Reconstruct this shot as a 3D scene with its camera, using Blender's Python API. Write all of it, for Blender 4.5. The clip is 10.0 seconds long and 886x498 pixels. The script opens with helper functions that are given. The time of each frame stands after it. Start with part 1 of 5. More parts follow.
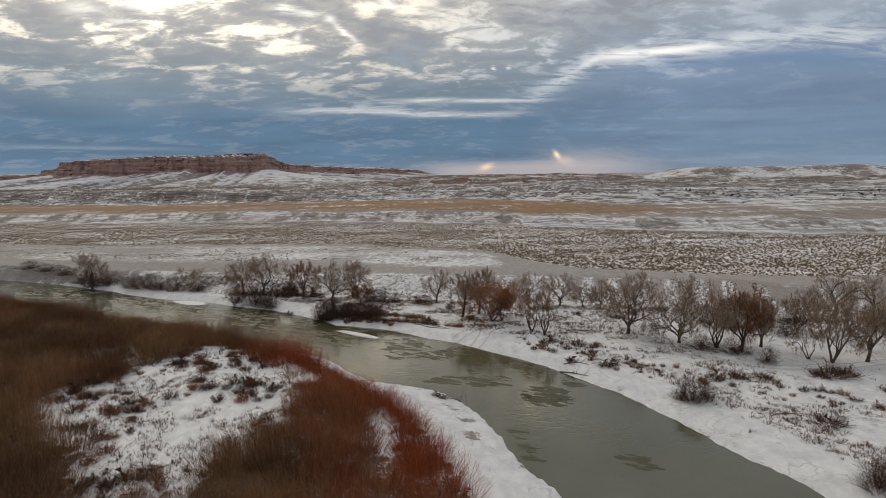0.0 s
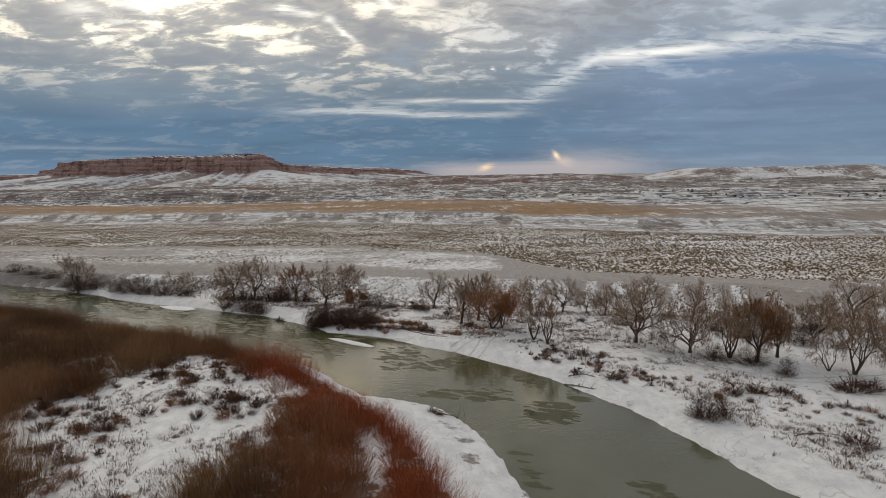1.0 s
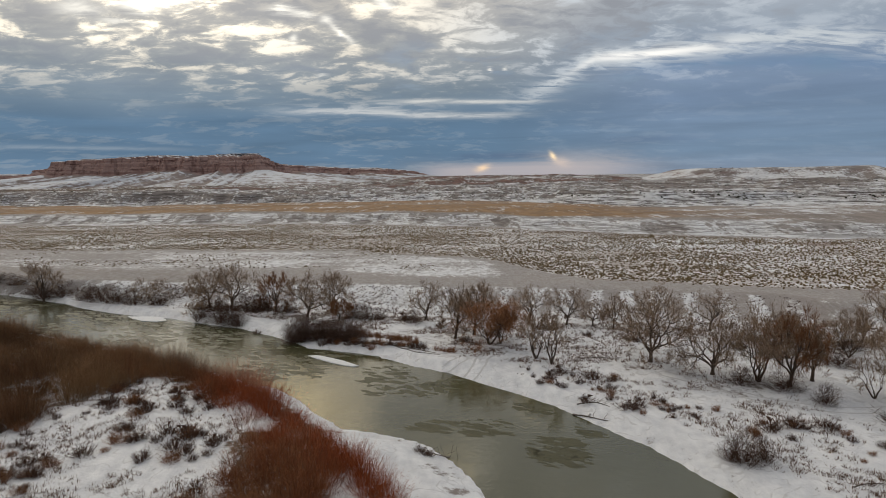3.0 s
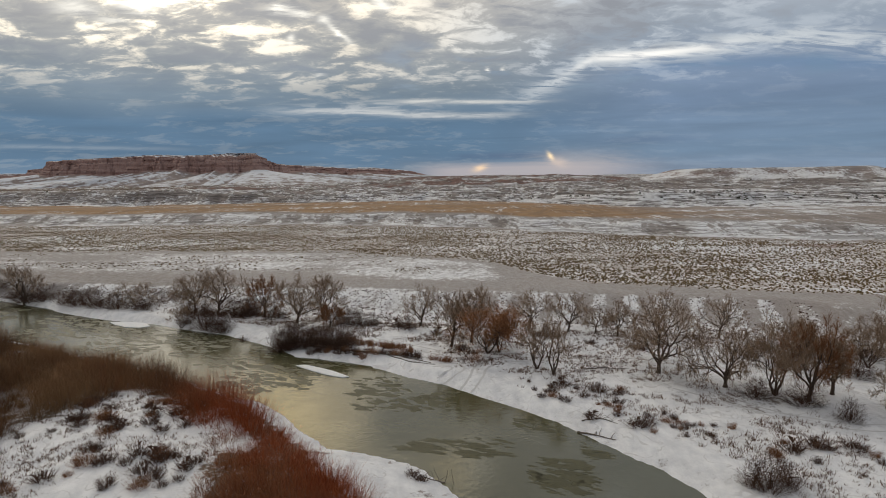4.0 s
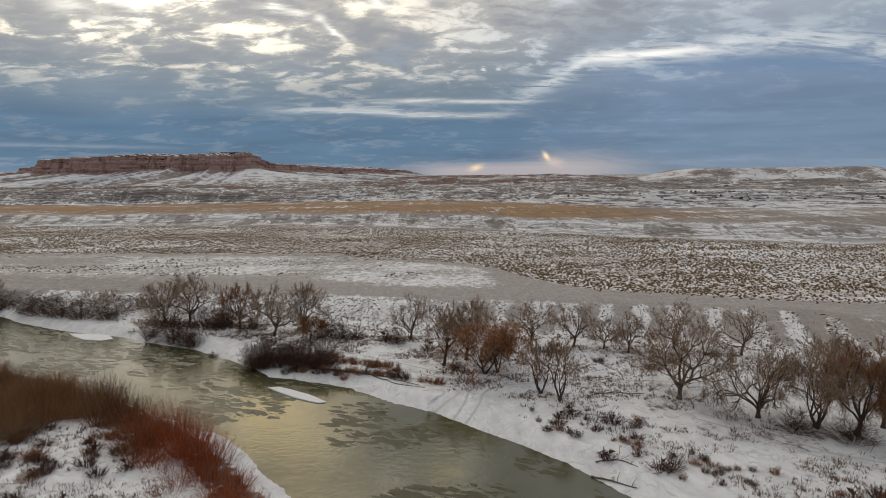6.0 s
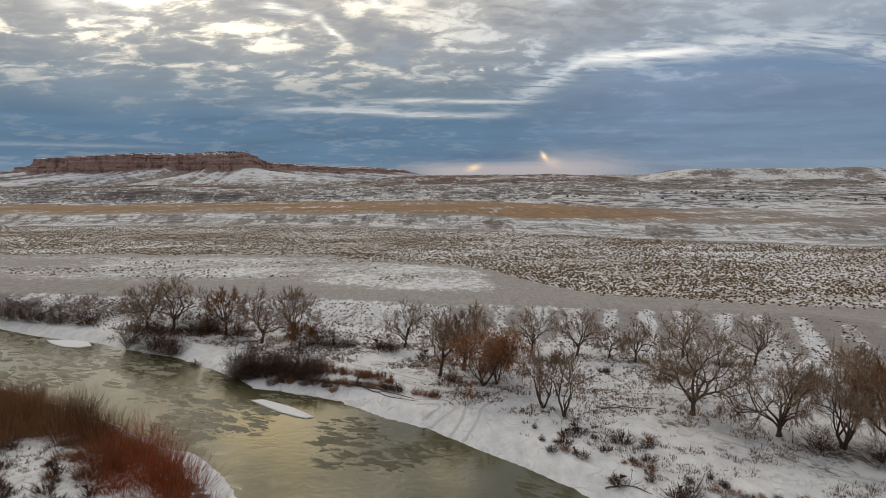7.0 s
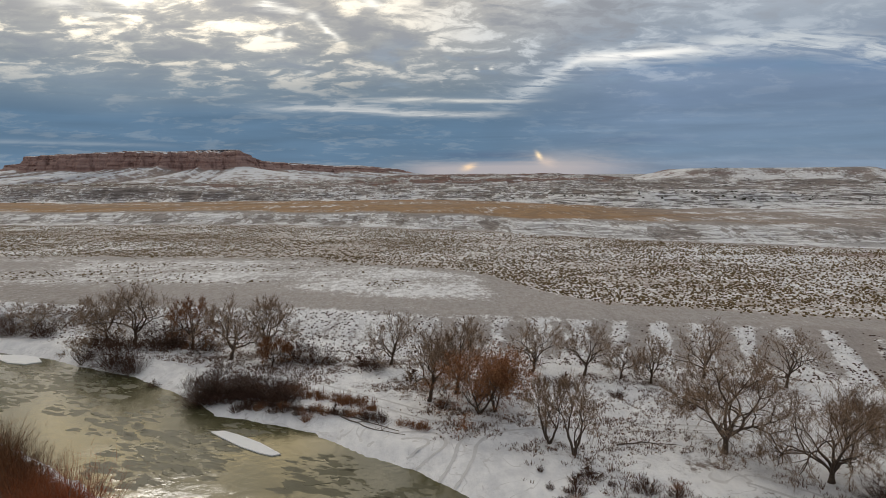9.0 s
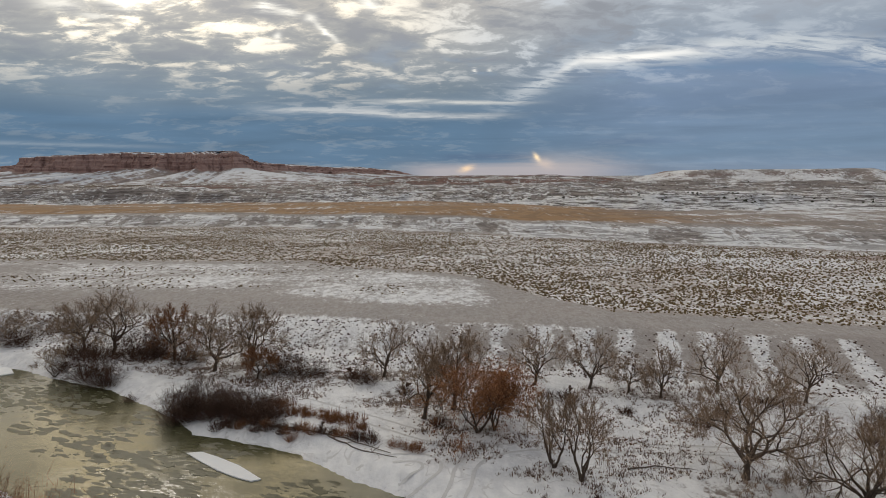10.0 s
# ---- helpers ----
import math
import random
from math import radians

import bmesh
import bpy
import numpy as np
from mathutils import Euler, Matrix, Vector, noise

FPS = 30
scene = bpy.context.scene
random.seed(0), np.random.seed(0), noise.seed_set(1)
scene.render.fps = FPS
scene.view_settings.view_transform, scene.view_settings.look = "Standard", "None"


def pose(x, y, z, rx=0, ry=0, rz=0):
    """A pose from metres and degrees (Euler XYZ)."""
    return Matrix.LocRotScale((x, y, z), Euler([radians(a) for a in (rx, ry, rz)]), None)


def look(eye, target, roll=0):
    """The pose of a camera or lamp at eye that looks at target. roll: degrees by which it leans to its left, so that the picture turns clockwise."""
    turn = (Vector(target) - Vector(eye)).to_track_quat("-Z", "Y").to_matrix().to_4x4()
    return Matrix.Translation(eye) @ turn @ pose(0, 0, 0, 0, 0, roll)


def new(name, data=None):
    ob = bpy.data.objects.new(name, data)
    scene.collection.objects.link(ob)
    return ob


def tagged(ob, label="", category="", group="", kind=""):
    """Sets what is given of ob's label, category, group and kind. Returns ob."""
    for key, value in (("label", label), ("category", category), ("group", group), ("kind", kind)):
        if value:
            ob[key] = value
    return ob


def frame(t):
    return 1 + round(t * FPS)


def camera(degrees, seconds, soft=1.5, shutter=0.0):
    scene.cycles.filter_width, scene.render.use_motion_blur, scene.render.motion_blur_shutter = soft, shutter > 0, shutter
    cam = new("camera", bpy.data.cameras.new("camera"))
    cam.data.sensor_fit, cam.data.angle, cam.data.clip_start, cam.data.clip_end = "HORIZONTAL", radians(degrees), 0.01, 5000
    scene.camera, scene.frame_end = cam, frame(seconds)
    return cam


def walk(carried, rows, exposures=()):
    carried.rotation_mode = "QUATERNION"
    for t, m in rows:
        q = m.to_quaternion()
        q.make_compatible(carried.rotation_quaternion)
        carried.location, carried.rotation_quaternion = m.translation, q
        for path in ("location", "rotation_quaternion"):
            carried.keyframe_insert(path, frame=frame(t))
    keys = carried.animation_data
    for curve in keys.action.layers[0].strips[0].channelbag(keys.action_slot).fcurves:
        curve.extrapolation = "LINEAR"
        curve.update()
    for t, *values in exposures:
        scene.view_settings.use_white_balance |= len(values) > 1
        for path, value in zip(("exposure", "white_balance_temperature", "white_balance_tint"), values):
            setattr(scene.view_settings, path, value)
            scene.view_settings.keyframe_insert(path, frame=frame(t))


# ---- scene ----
cam = camera(71.5, 10.0, 0.9)
METRES, EYE, TILT, LEAN, TURN = 49.7, 25.0, 0.0, 0.0, 0.0
ROWS = [
    (0.0, 0.0, 0.0, 0.0, -0.13, -6.85, 1.05),
    (0.5, 0.0031, 0.0519, -0.001, -0.15, -6.83, 1.04),
    (1.0, 0.0066, 0.1038, -0.0018, -0.18, -6.81, 1.03),
    (1.5, 0.0098, 0.1554, -0.0025, -0.24, -6.8, 1.02),
    (2.0, 0.0134, 0.2069, -0.0032, -0.32, -6.79, 0.99),
    (2.5, 0.0173, 0.258, -0.0042, -0.39, -6.78, 0.95),
    (4.0, 0.0275, 0.4081, -0.0073, -0.7, -6.77, 0.87),
    (4.5, 0.0308, 0.4583, -0.0084, -0.81, -6.78, 0.82),
    (5.0, 0.0341, 0.5081, -0.0093, -0.92, -6.78, 0.78),
    (5.5, 0.0374, 0.5576, -0.0099, -1.01, -6.81, 0.76),
    (7.0, 0.0467, 0.7064, -0.0145, -1.28, -6.82, 0.59),
    (7.5, 0.05, 0.7556, -0.016, -1.41, -6.84, 0.56),
    (8.0, 0.0535, 0.8048, -0.0177, -1.54, -6.86, 0.52),
    (8.5, 0.0574, 0.854, -0.0191, -1.64, -6.88, 0.48),
    (9.0, 0.0609, 0.9029, -0.0204, -1.75, -6.9, 0.45),
    (9.5, 0.0641, 0.9488, -0.0222, -1.85, -6.9, 0.44),
    (10.0, 0.0684, 0.9973, -0.0233, -1.94, -6.76, 0.42),
]
walk(cam, [(t, pose(0, 0, EYE, TILT, LEAN, TURN) @ pose(METRES * x, METRES * y, METRES * z, 90 + pitch, roll, yaw)) for t, x, y, z, yaw, pitch, roll in ROWS])


# ---------------------------------------------------------------- sky and sun
SUN_AZ, SUN_EL = -26.0, 34.0          # degrees east of straight ahead, and above the horizon


class Nodes:
    """Short hand for building node trees."""

    def __init__(self, tree):
        self.tree = tree
        tree.nodes.clear()

    def node(self, kind):
        return self.tree.nodes.new(kind)

    def link(self, a, b):
        self.tree.links.new(a, b)

    def put(self, socket, value):
        if isinstance(value, bpy.types.NodeSocket):
            self.link(value, socket)
        else:
            socket.default_value = value

    def math(self, op, a, b=0.0, c=0.0, clamp=False):
        n = self.node("ShaderNodeMath")
        n.operation, n.use_clamp = op, clamp
        for socket, value in zip(n.inputs, (a, b, c)):
            self.put(socket, value)
        return n.outputs[0]

    def ramp(self, value, stops, mode="LINEAR"):
        n = self.node("ShaderNodeValToRGB")
        n.color_ramp.interpolation = mode
        els = n.color_ramp.elements
        while len(els) < len(stops):
            els.new(0.5)
        for e, (pos, col) in zip(els, stops):
            e.position = pos
            e.color = (*col, 1) if len(col) == 3 else col
        self.put(n.inputs[0], value)
        return n.outputs[0]

    def span(self, value, a, b, lo=0.0, hi=1.0, smooth=True):
        n = self.node("ShaderNodeMapRange")
        n.interpolation_type = "SMOOTHSTEP" if smooth else "LINEAR"
        for socket, v in zip(n.inputs, (value, a, b, lo, hi)):
            self.put(socket, v)
        return n.outputs[0]

    def mix(self, f, a, b, blend="MIX"):
        n = self.node("ShaderNodeMix")
        n.data_type, n.blend_type = "RGBA", blend
        self.put(n.inputs[0], f)
        for socket, v in ((n.inputs[6], a), (n.inputs[7], b)):
            if isinstance(v, (tuple, list)):
                v = (*v[:3], 1)
            self.put(socket, v)
        return n.outputs[2]

    def noise(self, vector, scale, detail=4.0, rough=0.55, distortion=0.0):
        n = self.node("ShaderNodeTexNoise")
        if vector is not None:
            self.link(vector, n.inputs["Vector"])
        n.inputs["Scale"].default_value = scale
        n.inputs["Detail"].default_value = detail
        n.inputs["Roughness"].default_value = rough
        n.inputs["Distortion"].default_value = distortion
        return n.outputs["Fac"]

    def scaled(self, vector, sx, sy, sz):
        n = self.node("ShaderNodeVectorMath")
        n.operation = "MULTIPLY"
        self.link(vector, n.inputs[0])
        n.inputs[1].default_value = (sx, sy, sz)
        return n.outputs[0]

    def attr(self, name):
        n = self.node("ShaderNodeAttribute")
        n.attribute_name = name
        return n.outputs["Fac"]


def lin(r, g, b):
    """Linear colour from 0..255 display values."""
    return tuple(((c / 255 + 0.055) / 1.055) ** 2.4 if c > 10 else c / 255 / 12.92 for c in (r, g, b))


def build_sky():
    world = bpy.data.worlds.new("winter_sky")
    scene.world = world
    world.use_nodes = True
    k = Nodes(world.node_tree)
    out = k.node("ShaderNodeOutputWorld")
    back = k.node("ShaderNodeBackground")
    way = k.node("ShaderNodeTexCoord").outputs["Generated"]
    sep = k.node("ShaderNodeSeparateXYZ")
    k.link(way, sep.inputs[0])
    x, y, z = sep.outputs
    az = k.math("MULTIPLY", k.math("ARCTAN2", x, y), 57.2958)
    el = k.math("MULTIPLY", k.math("ARCSINE", z), 57.2958)
    # cloud deck seen in perspective
    depth = k.math("ADD", k.math("MAXIMUM", z, 0.0), 0.20)
    flat = k.node("ShaderNodeCombineXYZ")
    k.link(k.math("DIVIDE", x, depth), flat.inputs[0])
    k.link(k.math("DIVIDE", y, depth), flat.inputs[1])
    deck = flat.outputs[0]
    big = k.noise(k.scaled(deck, 1.0, 1.0, 1.0), 1.2, 4, 0.5, 0.6)
    rolls = k.noise(k.scaled(deck, 0.8, 1.0, 1.0), 3.4, 7, 0.58, 0.35)
    cells = k.noise(k.scaled(deck, 0.75, 1.0, 1.0), 10.0, 6, 0.62, 0.5)
    fibre = k.noise(k.scaled(deck, 0.35, 1.0, 1.0), 16.0, 5, 0.6, 0.8)
    # thin strata near the horizon
    low = k.node("ShaderNodeCombineXYZ")
    k.link(k.math("MULTIPLY", az, 0.035), low.inputs[0])
    k.link(k.math("MULTIPLY", el, 0.55), low.inputs[1])
    strata = k.noise(low.outputs[0], 1.3, 5, 0.55, 0.8)

    sky = k.node("ShaderNodeTexSky")
    sky.sky_type, sky.sun_disc = "NISHITA", False
    sky.sun_elevation, sky.sun_rotation = radians(SUN_EL), radians(SUN_AZ)
    clear = k.mix(1.0, sky.outputs[0], (0.05, 0.05, 0.05), "MULTIPLY")

    # base tone of the deck by height
    h = k.math("DIVIDE", el, 40.0)
    wob = k.math("ADD", h, k.math("MULTIPLY", k.math("SUBTRACT", big, 0.5), 0.05))
    left = k.ramp(wob, [(0.0, lin(122, 140, 158)), (0.04, lin(98, 125, 150)), (0.12, lin(96, 123, 148)), (0.19, lin(126, 141, 154)),
                        (0.27, lin(156, 161, 165)), (0.38, lin(184, 182, 179)), (0.62, lin(180, 180, 178)), (1.0, lin(174, 175, 177))])
    right = k.ramp(wob, [(0.0, lin(128, 143, 162)), (0.05, lin(117, 140, 164)), (0.16, lin(116, 136, 162)), (0.22, lin(124, 142, 166)),
                         (0.30, lin(154, 165, 178)), (0.40, lin(174, 180, 188)), (0.62, lin(176, 180, 184)), (1.0, lin(174, 175, 177))])
    tone = k.mix(k.span(az, 2.0, 22.0), left, right)
    # relief of the deck: puffs with pale crowns and slate undersides, fading out towards the horizon
    puff = k.math("ADD", k.math("MULTIPLY", k.span(rolls, 0.33, 0.67), 0.55), k.math("MULTIPLY", k.span(cells, 0.33, 0.67), 0.45))
    amount = k.math("MULTIPLY", k.span(el, 5.5, 11.5, 0.10, 1.0), k.span(az, 12.0, 32.0, 1.0, 0.45))
    crown = k.mix(k.span(az, -8.0, 14.0), lin(240, 233, 220), lin(204, 212, 220))
    shade = k.mix(k.span(el, 6.0, 12.0), lin(100, 122, 146), lin(146, 150, 158))
    tone = k.mix(k.math("MULTIPLY", k.span(puff, 0.50, 0.92), k.math("MULTIPLY", amount, 0.85)), tone, crown)
    tone = k.mix(k.math("MULTIPLY", k.span(puff, 0.50, 0.12), k.math("MULTIPLY", amount, 0.80)), tone, shade)
    tone = k.mix(1.0, tone, k.math("ADD", 1.0, k.math("MULTIPLY", k.math("SUBTRACT", strata, 0.5), k.span(el, 3.0, 11.0, 0.60, 0.12))), "MULTIPLY")
    tone = k.mix(1.0, tone, k.math("ADD", 1.0, k.math("MULTIPLY", k.math("SUBTRACT", big, 0.5), 0.40)), "MULTIPLY")
    # blue gaps where the deck thins, most of them in the middle height
    gap = k.math("MULTIPLY", k.span(rolls, 0.46, 0.33), k.math("MULTIPLY", k.span(el, 6.5, 8.5), k.span(el, 13.0, 10.0)))
    gap = k.math("MULTIPLY", gap, k.span(az, -14.0, 2.0))
    tone = k.mix(k.math("MULTIPLY", gap, 0.55), tone, k.mix(0.4, clear, lin(112, 148, 184)))

    def streak(points, width, noise_gain, lo, hi):
        """A bright rift along az, el points."""
        c = points[0][1]
        slopes = [(b[1] - a[1]) / (b[0] - a[0]) for a, b in zip(points, points[1:])]
        last = 0.0
        for (px, _), s in zip(points, slopes):
            c = k.math("ADD", c, k.math("MULTIPLY", k.math("MAXIMUM", k.math("SUBTRACT", az, px), 0.0), s - last))
            last = s
        off = k.math("DIVIDE", k.math("SUBTRACT", k.math("ADD", el, k.math("MULTIPLY", k.math("SUBTRACT", strata, 0.5), noise_gain)), c), width)
        core = k.math("POWER", 2.718, k.math("MULTIPLY", k.math("MULTIPLY", off, off), -1.0))
        gate = k.math("MULTIPLY", k.span(az, lo - 5, lo + 3), k.span(az, hi - 3, hi + 6, 1.0, 0.0))
        return k.math("MULTIPLY", core, gate)

    rise = [(4.0, 6.3), (7.0, 6.5), (9.5, 7.6), (12.0, 8.9), (14.2, 10.0), (19.1, 10.0), (24.0, 10.2), (27.3, 10.5), (30.5, 10.1), (36.0, 8.8)]
    s1 = streak(rise, 0.30, 0.7, 15, 22)
    s1w = streak(rise, 0.85, 1.6, 9, 40)
    s2 = streak([(-7.0, 6.6), (0.0, 6.75), (7.0, 6.6)], 0.17, 0.6, -4, 7)
    s3 = streak([(-15.0, 5.95), (-7.0, 5.9), (0.0, 5.45), (8.0, 5.35)], 0.24, 0.7, -12, 5)
    s3w = streak([(-15.0, 6.0), (-7.0, 6.15), (3.0, 5.6)], 0.55, 1.2, -11, -2)
    s4 = streak([(-33.0, 2.7), (-20.0, 2.5)], 0.16, 0.6, -36, -25)
    blue = streak([(14.0, 8.8), (24.0, 9.0), (36.0, 7.8)], 0.55, 1.0, 18, 38)
    tone = k.mix(k.math("MULTIPLY", blue, 0.35), tone, lin(96, 130, 168))
    tone = k.mix(k.math("MULTIPLY", s1w, k.span(fibre, 0.38, 0.60, 0.0, 0.85)), tone, lin(206, 212, 216))
    tone = k.mix(k.math("MULTIPLY", s1, k.span(fibre, 0.25, 0.5, 0.45, 1.0)), tone, (1.05, 1.03, 0.98))
    tone = k.mix(k.math("MULTIPLY", s2, k.span(fibre, 0.3, 0.6, 0.35, 0.95)), tone, lin(210, 211, 208))
    tone = k.mix(k.math("MULTIPLY", s3, k.span(fibre, 0.3, 0.6, 0.35, 0.95)), tone, lin(200, 203, 204))
    tone = k.mix(k.math("MULTIPLY", s3w, k.span(fibre, 0.42, 0.62, 0.0, 0.6)), tone, lin(196, 200, 202))
    tone = k.mix(k.math("MULTIPLY", s4, k.span(fibre, 0.3, 0.6, 0.3, 0.7)), tone, lin(142, 156, 170))

    # pale clearing on the horizon with two low sunlit rifts
    band = k.math("MULTIPLY", k.span(k.math("ADD", el, k.math("MULTIPLY", k.math("SUBTRACT", strata, 0.5), 1.6)), 0.5, 1.5, 1.0, 0.0),
                  k.math("MULTIPLY", k.span(az, -4.0, 2.0), k.span(az, 12.0, 22.0, 1.0, 0.0)))
    tone = k.mix(k.math("MULTIPLY", band, 0.8), tone, lin(186, 178, 180))

    def spot(a, e, wa, we, gain_, col, base, shear=0.0):
        lean = k.math("MULTIPLY", k.math("SUBTRACT", el, e), shear)
        da = k.math("DIVIDE", k.math("SUBTRACT", k.math("SUBTRACT", az, k.math("ADD", a, k.math("MULTIPLY", k.math("SUBTRACT", cells, 0.5), wa * 2.0))), lean), wa)
        de = k.math("DIVIDE", k.math("SUBTRACT", el, e), we)
        r = k.math("ADD", k.math("MULTIPLY", da, da), k.math("MULTIPLY", de, de))
        return k.mix(k.math("MULTIPLY", k.math("POWER", 2.718, k.math("MULTIPLY", r, -1.0)), gain_), base, col)

    tone = spot(6.0, 1.75, 4.6, 0.30, 0.75, lin(92, 112, 138), tone)
    tone = spot(19.0, 2.9, 4.0, 0.30, 0.5, lin(98, 117, 144), tone)
    tone = spot(13.0, 1.3, 4.0, 0.8, 0.35, lin(200, 188, 182), tone)
    tone = spot(10.55, 1.62, 0.22, 0.34, 1.0, (1.1, 0.86, 0.55), tone, -0.55)
    tone = spot(11.2, 1.1, 0.8, 0.45, 0.5, lin(232, 208, 190), tone, -0.6)
    tone = spot(4.1, 0.66, 0.50, 0.30, 0.9, (0.98, 0.72, 0.48), tone, 0.9)
    # torn rifts in the deck where the light comes through
    for a, e, wa, we, g, shear in ((-8.4, 12.5, 0.40, 0.62, 1.0, -1.35), (-9.6, 13.6, 0.5, 0.35, 0.8, 0.0), (-12.5, 11.9, 0.32, 0.40, 0.8, 0.2), (-13.4, 14.3, 1.3, 0.28, 1.0, 0.6),
                                   (-11.6, 14.0, 0.9, 0.24, 0.8, -0.6), (-4.4, 15.0, 0.7, 0.6, 1.0, -0.7), (-24.6, 13.9, 1.7, 0.45, 1.0, 0.8), (-22.0, 14.6, 1.6, 0.4, 0.9, -0.5),
                                   (-29.0, 13.2, 1.4, 0.5, 0.7, 0.6), (-26.5, 12.4, 1.1, 0.22, 0.6, 0.0), (4.9, 9.55, 0.22, 0.16, 0.7, 0.0), (6.2, 9.6, 0.20, 0.14, 0.6, 0.0), (-10.2, 9.0, 0.5, 0.18, 0.45, 0.0)):
        tone = spot(a, k.math("ADD", e, k.math("MULTIPLY", k.math("SUBTRACT", fibre, 0.5), 1.6)), wa, we, g, (1.08, 1.05, 0.96), tone, shear)

    # the sun behind the deck: a wide warm brightening with burnt-out rifts
    dot = k.node("ShaderNodeVectorMath")
    dot.operation = "DOT_PRODUCT"
    k.link(way, dot.inputs[0])
    dot.inputs[1].default_value = (math.sin(radians(SUN_AZ)) * math.cos(radians(SUN_EL)), math.cos(radians(SUN_AZ)) * math.cos(radians(SUN_EL)), math.sin(radians(SUN_EL)))
    apart = k.math("MULTIPLY", k.math("ARCCOSINE", k.math("MINIMUM", dot.outputs["Value"], 1.0)), 57.2958 / 18.5)
    glow = k.math("POWER", 2.718, k.math("MULTIPLY", k.math("MULTIPLY", apart, apart), -1.0))
    glow = k.math("MULTIPLY", glow, k.math("ADD", 0.22, k.math("MULTIPLY", k.span(puff, 0.42, 0.85), 1.6)))
    glow = k.math("MULTIPLY", glow, k.span(el, 5.5, 14.0))
    tone = k.mix(1.0, tone, k.mix(1.0, (1.75, 1.48, 1.02), glow, "MULTIPLY"), "ADD")
    rift = k.math("MULTIPLY", k.span(k.math("ADD", rolls, k.math("MULTIPLY", cells, 0.45)), 0.80, 0.90), k.span(dot.outputs["Value"], 0.84, 0.95))
    tone = k.mix(k.math("MULTIPLY", rift, k.span(el, 9.5, 13.0)), tone, (1.15, 1.1, 0.95))
    # golden breaks added to the deck above the view, to gild the river's reflection
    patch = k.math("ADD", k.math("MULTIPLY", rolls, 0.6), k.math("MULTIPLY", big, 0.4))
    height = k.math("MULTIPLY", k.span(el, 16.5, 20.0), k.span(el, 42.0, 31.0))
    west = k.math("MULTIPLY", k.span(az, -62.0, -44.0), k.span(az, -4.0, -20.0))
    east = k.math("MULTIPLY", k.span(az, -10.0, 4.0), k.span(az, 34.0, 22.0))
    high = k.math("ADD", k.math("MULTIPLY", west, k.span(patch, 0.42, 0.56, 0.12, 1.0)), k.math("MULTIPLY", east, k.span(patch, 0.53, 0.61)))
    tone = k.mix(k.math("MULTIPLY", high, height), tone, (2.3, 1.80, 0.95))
    # below the horizon
    tone = k.mix(k.span(el, -0.6, -0.1), (0.25, 0.25, 0.26), tone)
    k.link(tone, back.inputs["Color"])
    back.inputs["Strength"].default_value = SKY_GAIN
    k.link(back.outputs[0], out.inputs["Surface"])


SKY_GAIN = 1.0
build_sky()

sun = new("sun", bpy.data.lights.new("sun", "SUN"))
sun.data.energy, sun.data.angle, sun.data.color = 0.50, radians(14), (1.0, 0.96, 0.90)
sun.matrix_world = look((0, 0, 0), (-math.sin(radians(SUN_AZ)), -math.cos(radians(SUN_AZ)), -math.tan(radians(SUN_EL))))

# ---------------------------------------------------------------- numeric noise


def vnoise(x, y, seed=0):
    """Smooth value noise, 0..1, on arrays."""
    xi, yi = np.floor(x).astype(np.int64), np.floor(y).astype(np.int64)
    fx, fy = x - xi, y - yi
    fx, fy = fx * fx * fx * (fx * (fx * 6 - 15) + 10), fy * fy * fy * (fy * (fy * 6 - 15) + 10)

    def h(a, b):
        n = (a * 374761393 + b * 668265263 + seed * 982451653) & 0x7FFFFFFF
        n = ((n ^ (n >> 13)) * 1274126177) & 0x7FFFFFFF
        n = ((n ^ (n >> 16)) * 668265263) & 0x7FFFFFFF
        return (n ^ (n >> 15)) / 0x7FFFFFFF
    a = h(xi, yi) * (1 - fx) + h(xi + 1, yi) * fx
    b = h(xi, yi + 1) * (1 - fx) + h(xi + 1, yi + 1) * fx
    return a * (1 - fy) + b * fy


def fbm(x, y, octaves=4, seed=0, gain=0.5):
    total, amp, norm = 0.0, 1.0, 0.0
    for i in range(octaves):
        total = total + amp * vnoise(x * 2 ** i + 17.3 * i, y * 2 ** i - 9.1 * i, seed + i)
        norm += amp
        amp *= gain
    return total / norm


def ridged(x, y, octaves=4, seed=0):
    total, amp, norm = 0.0, 1.0, 0.0
    for i in range(octaves):
        total = total + amp * (1 - np.abs(2 * vnoise(x * 2 ** i + 5.7 * i, y * 2 ** i + 3.3 * i, seed + i) - 1))
        norm += amp
        amp *= 0.5
    return total / norm


def step(v, a, b):
    t = np.clip((v - a) / (b - a), 0, 1)
    return t * t * (3 - 2 * t)


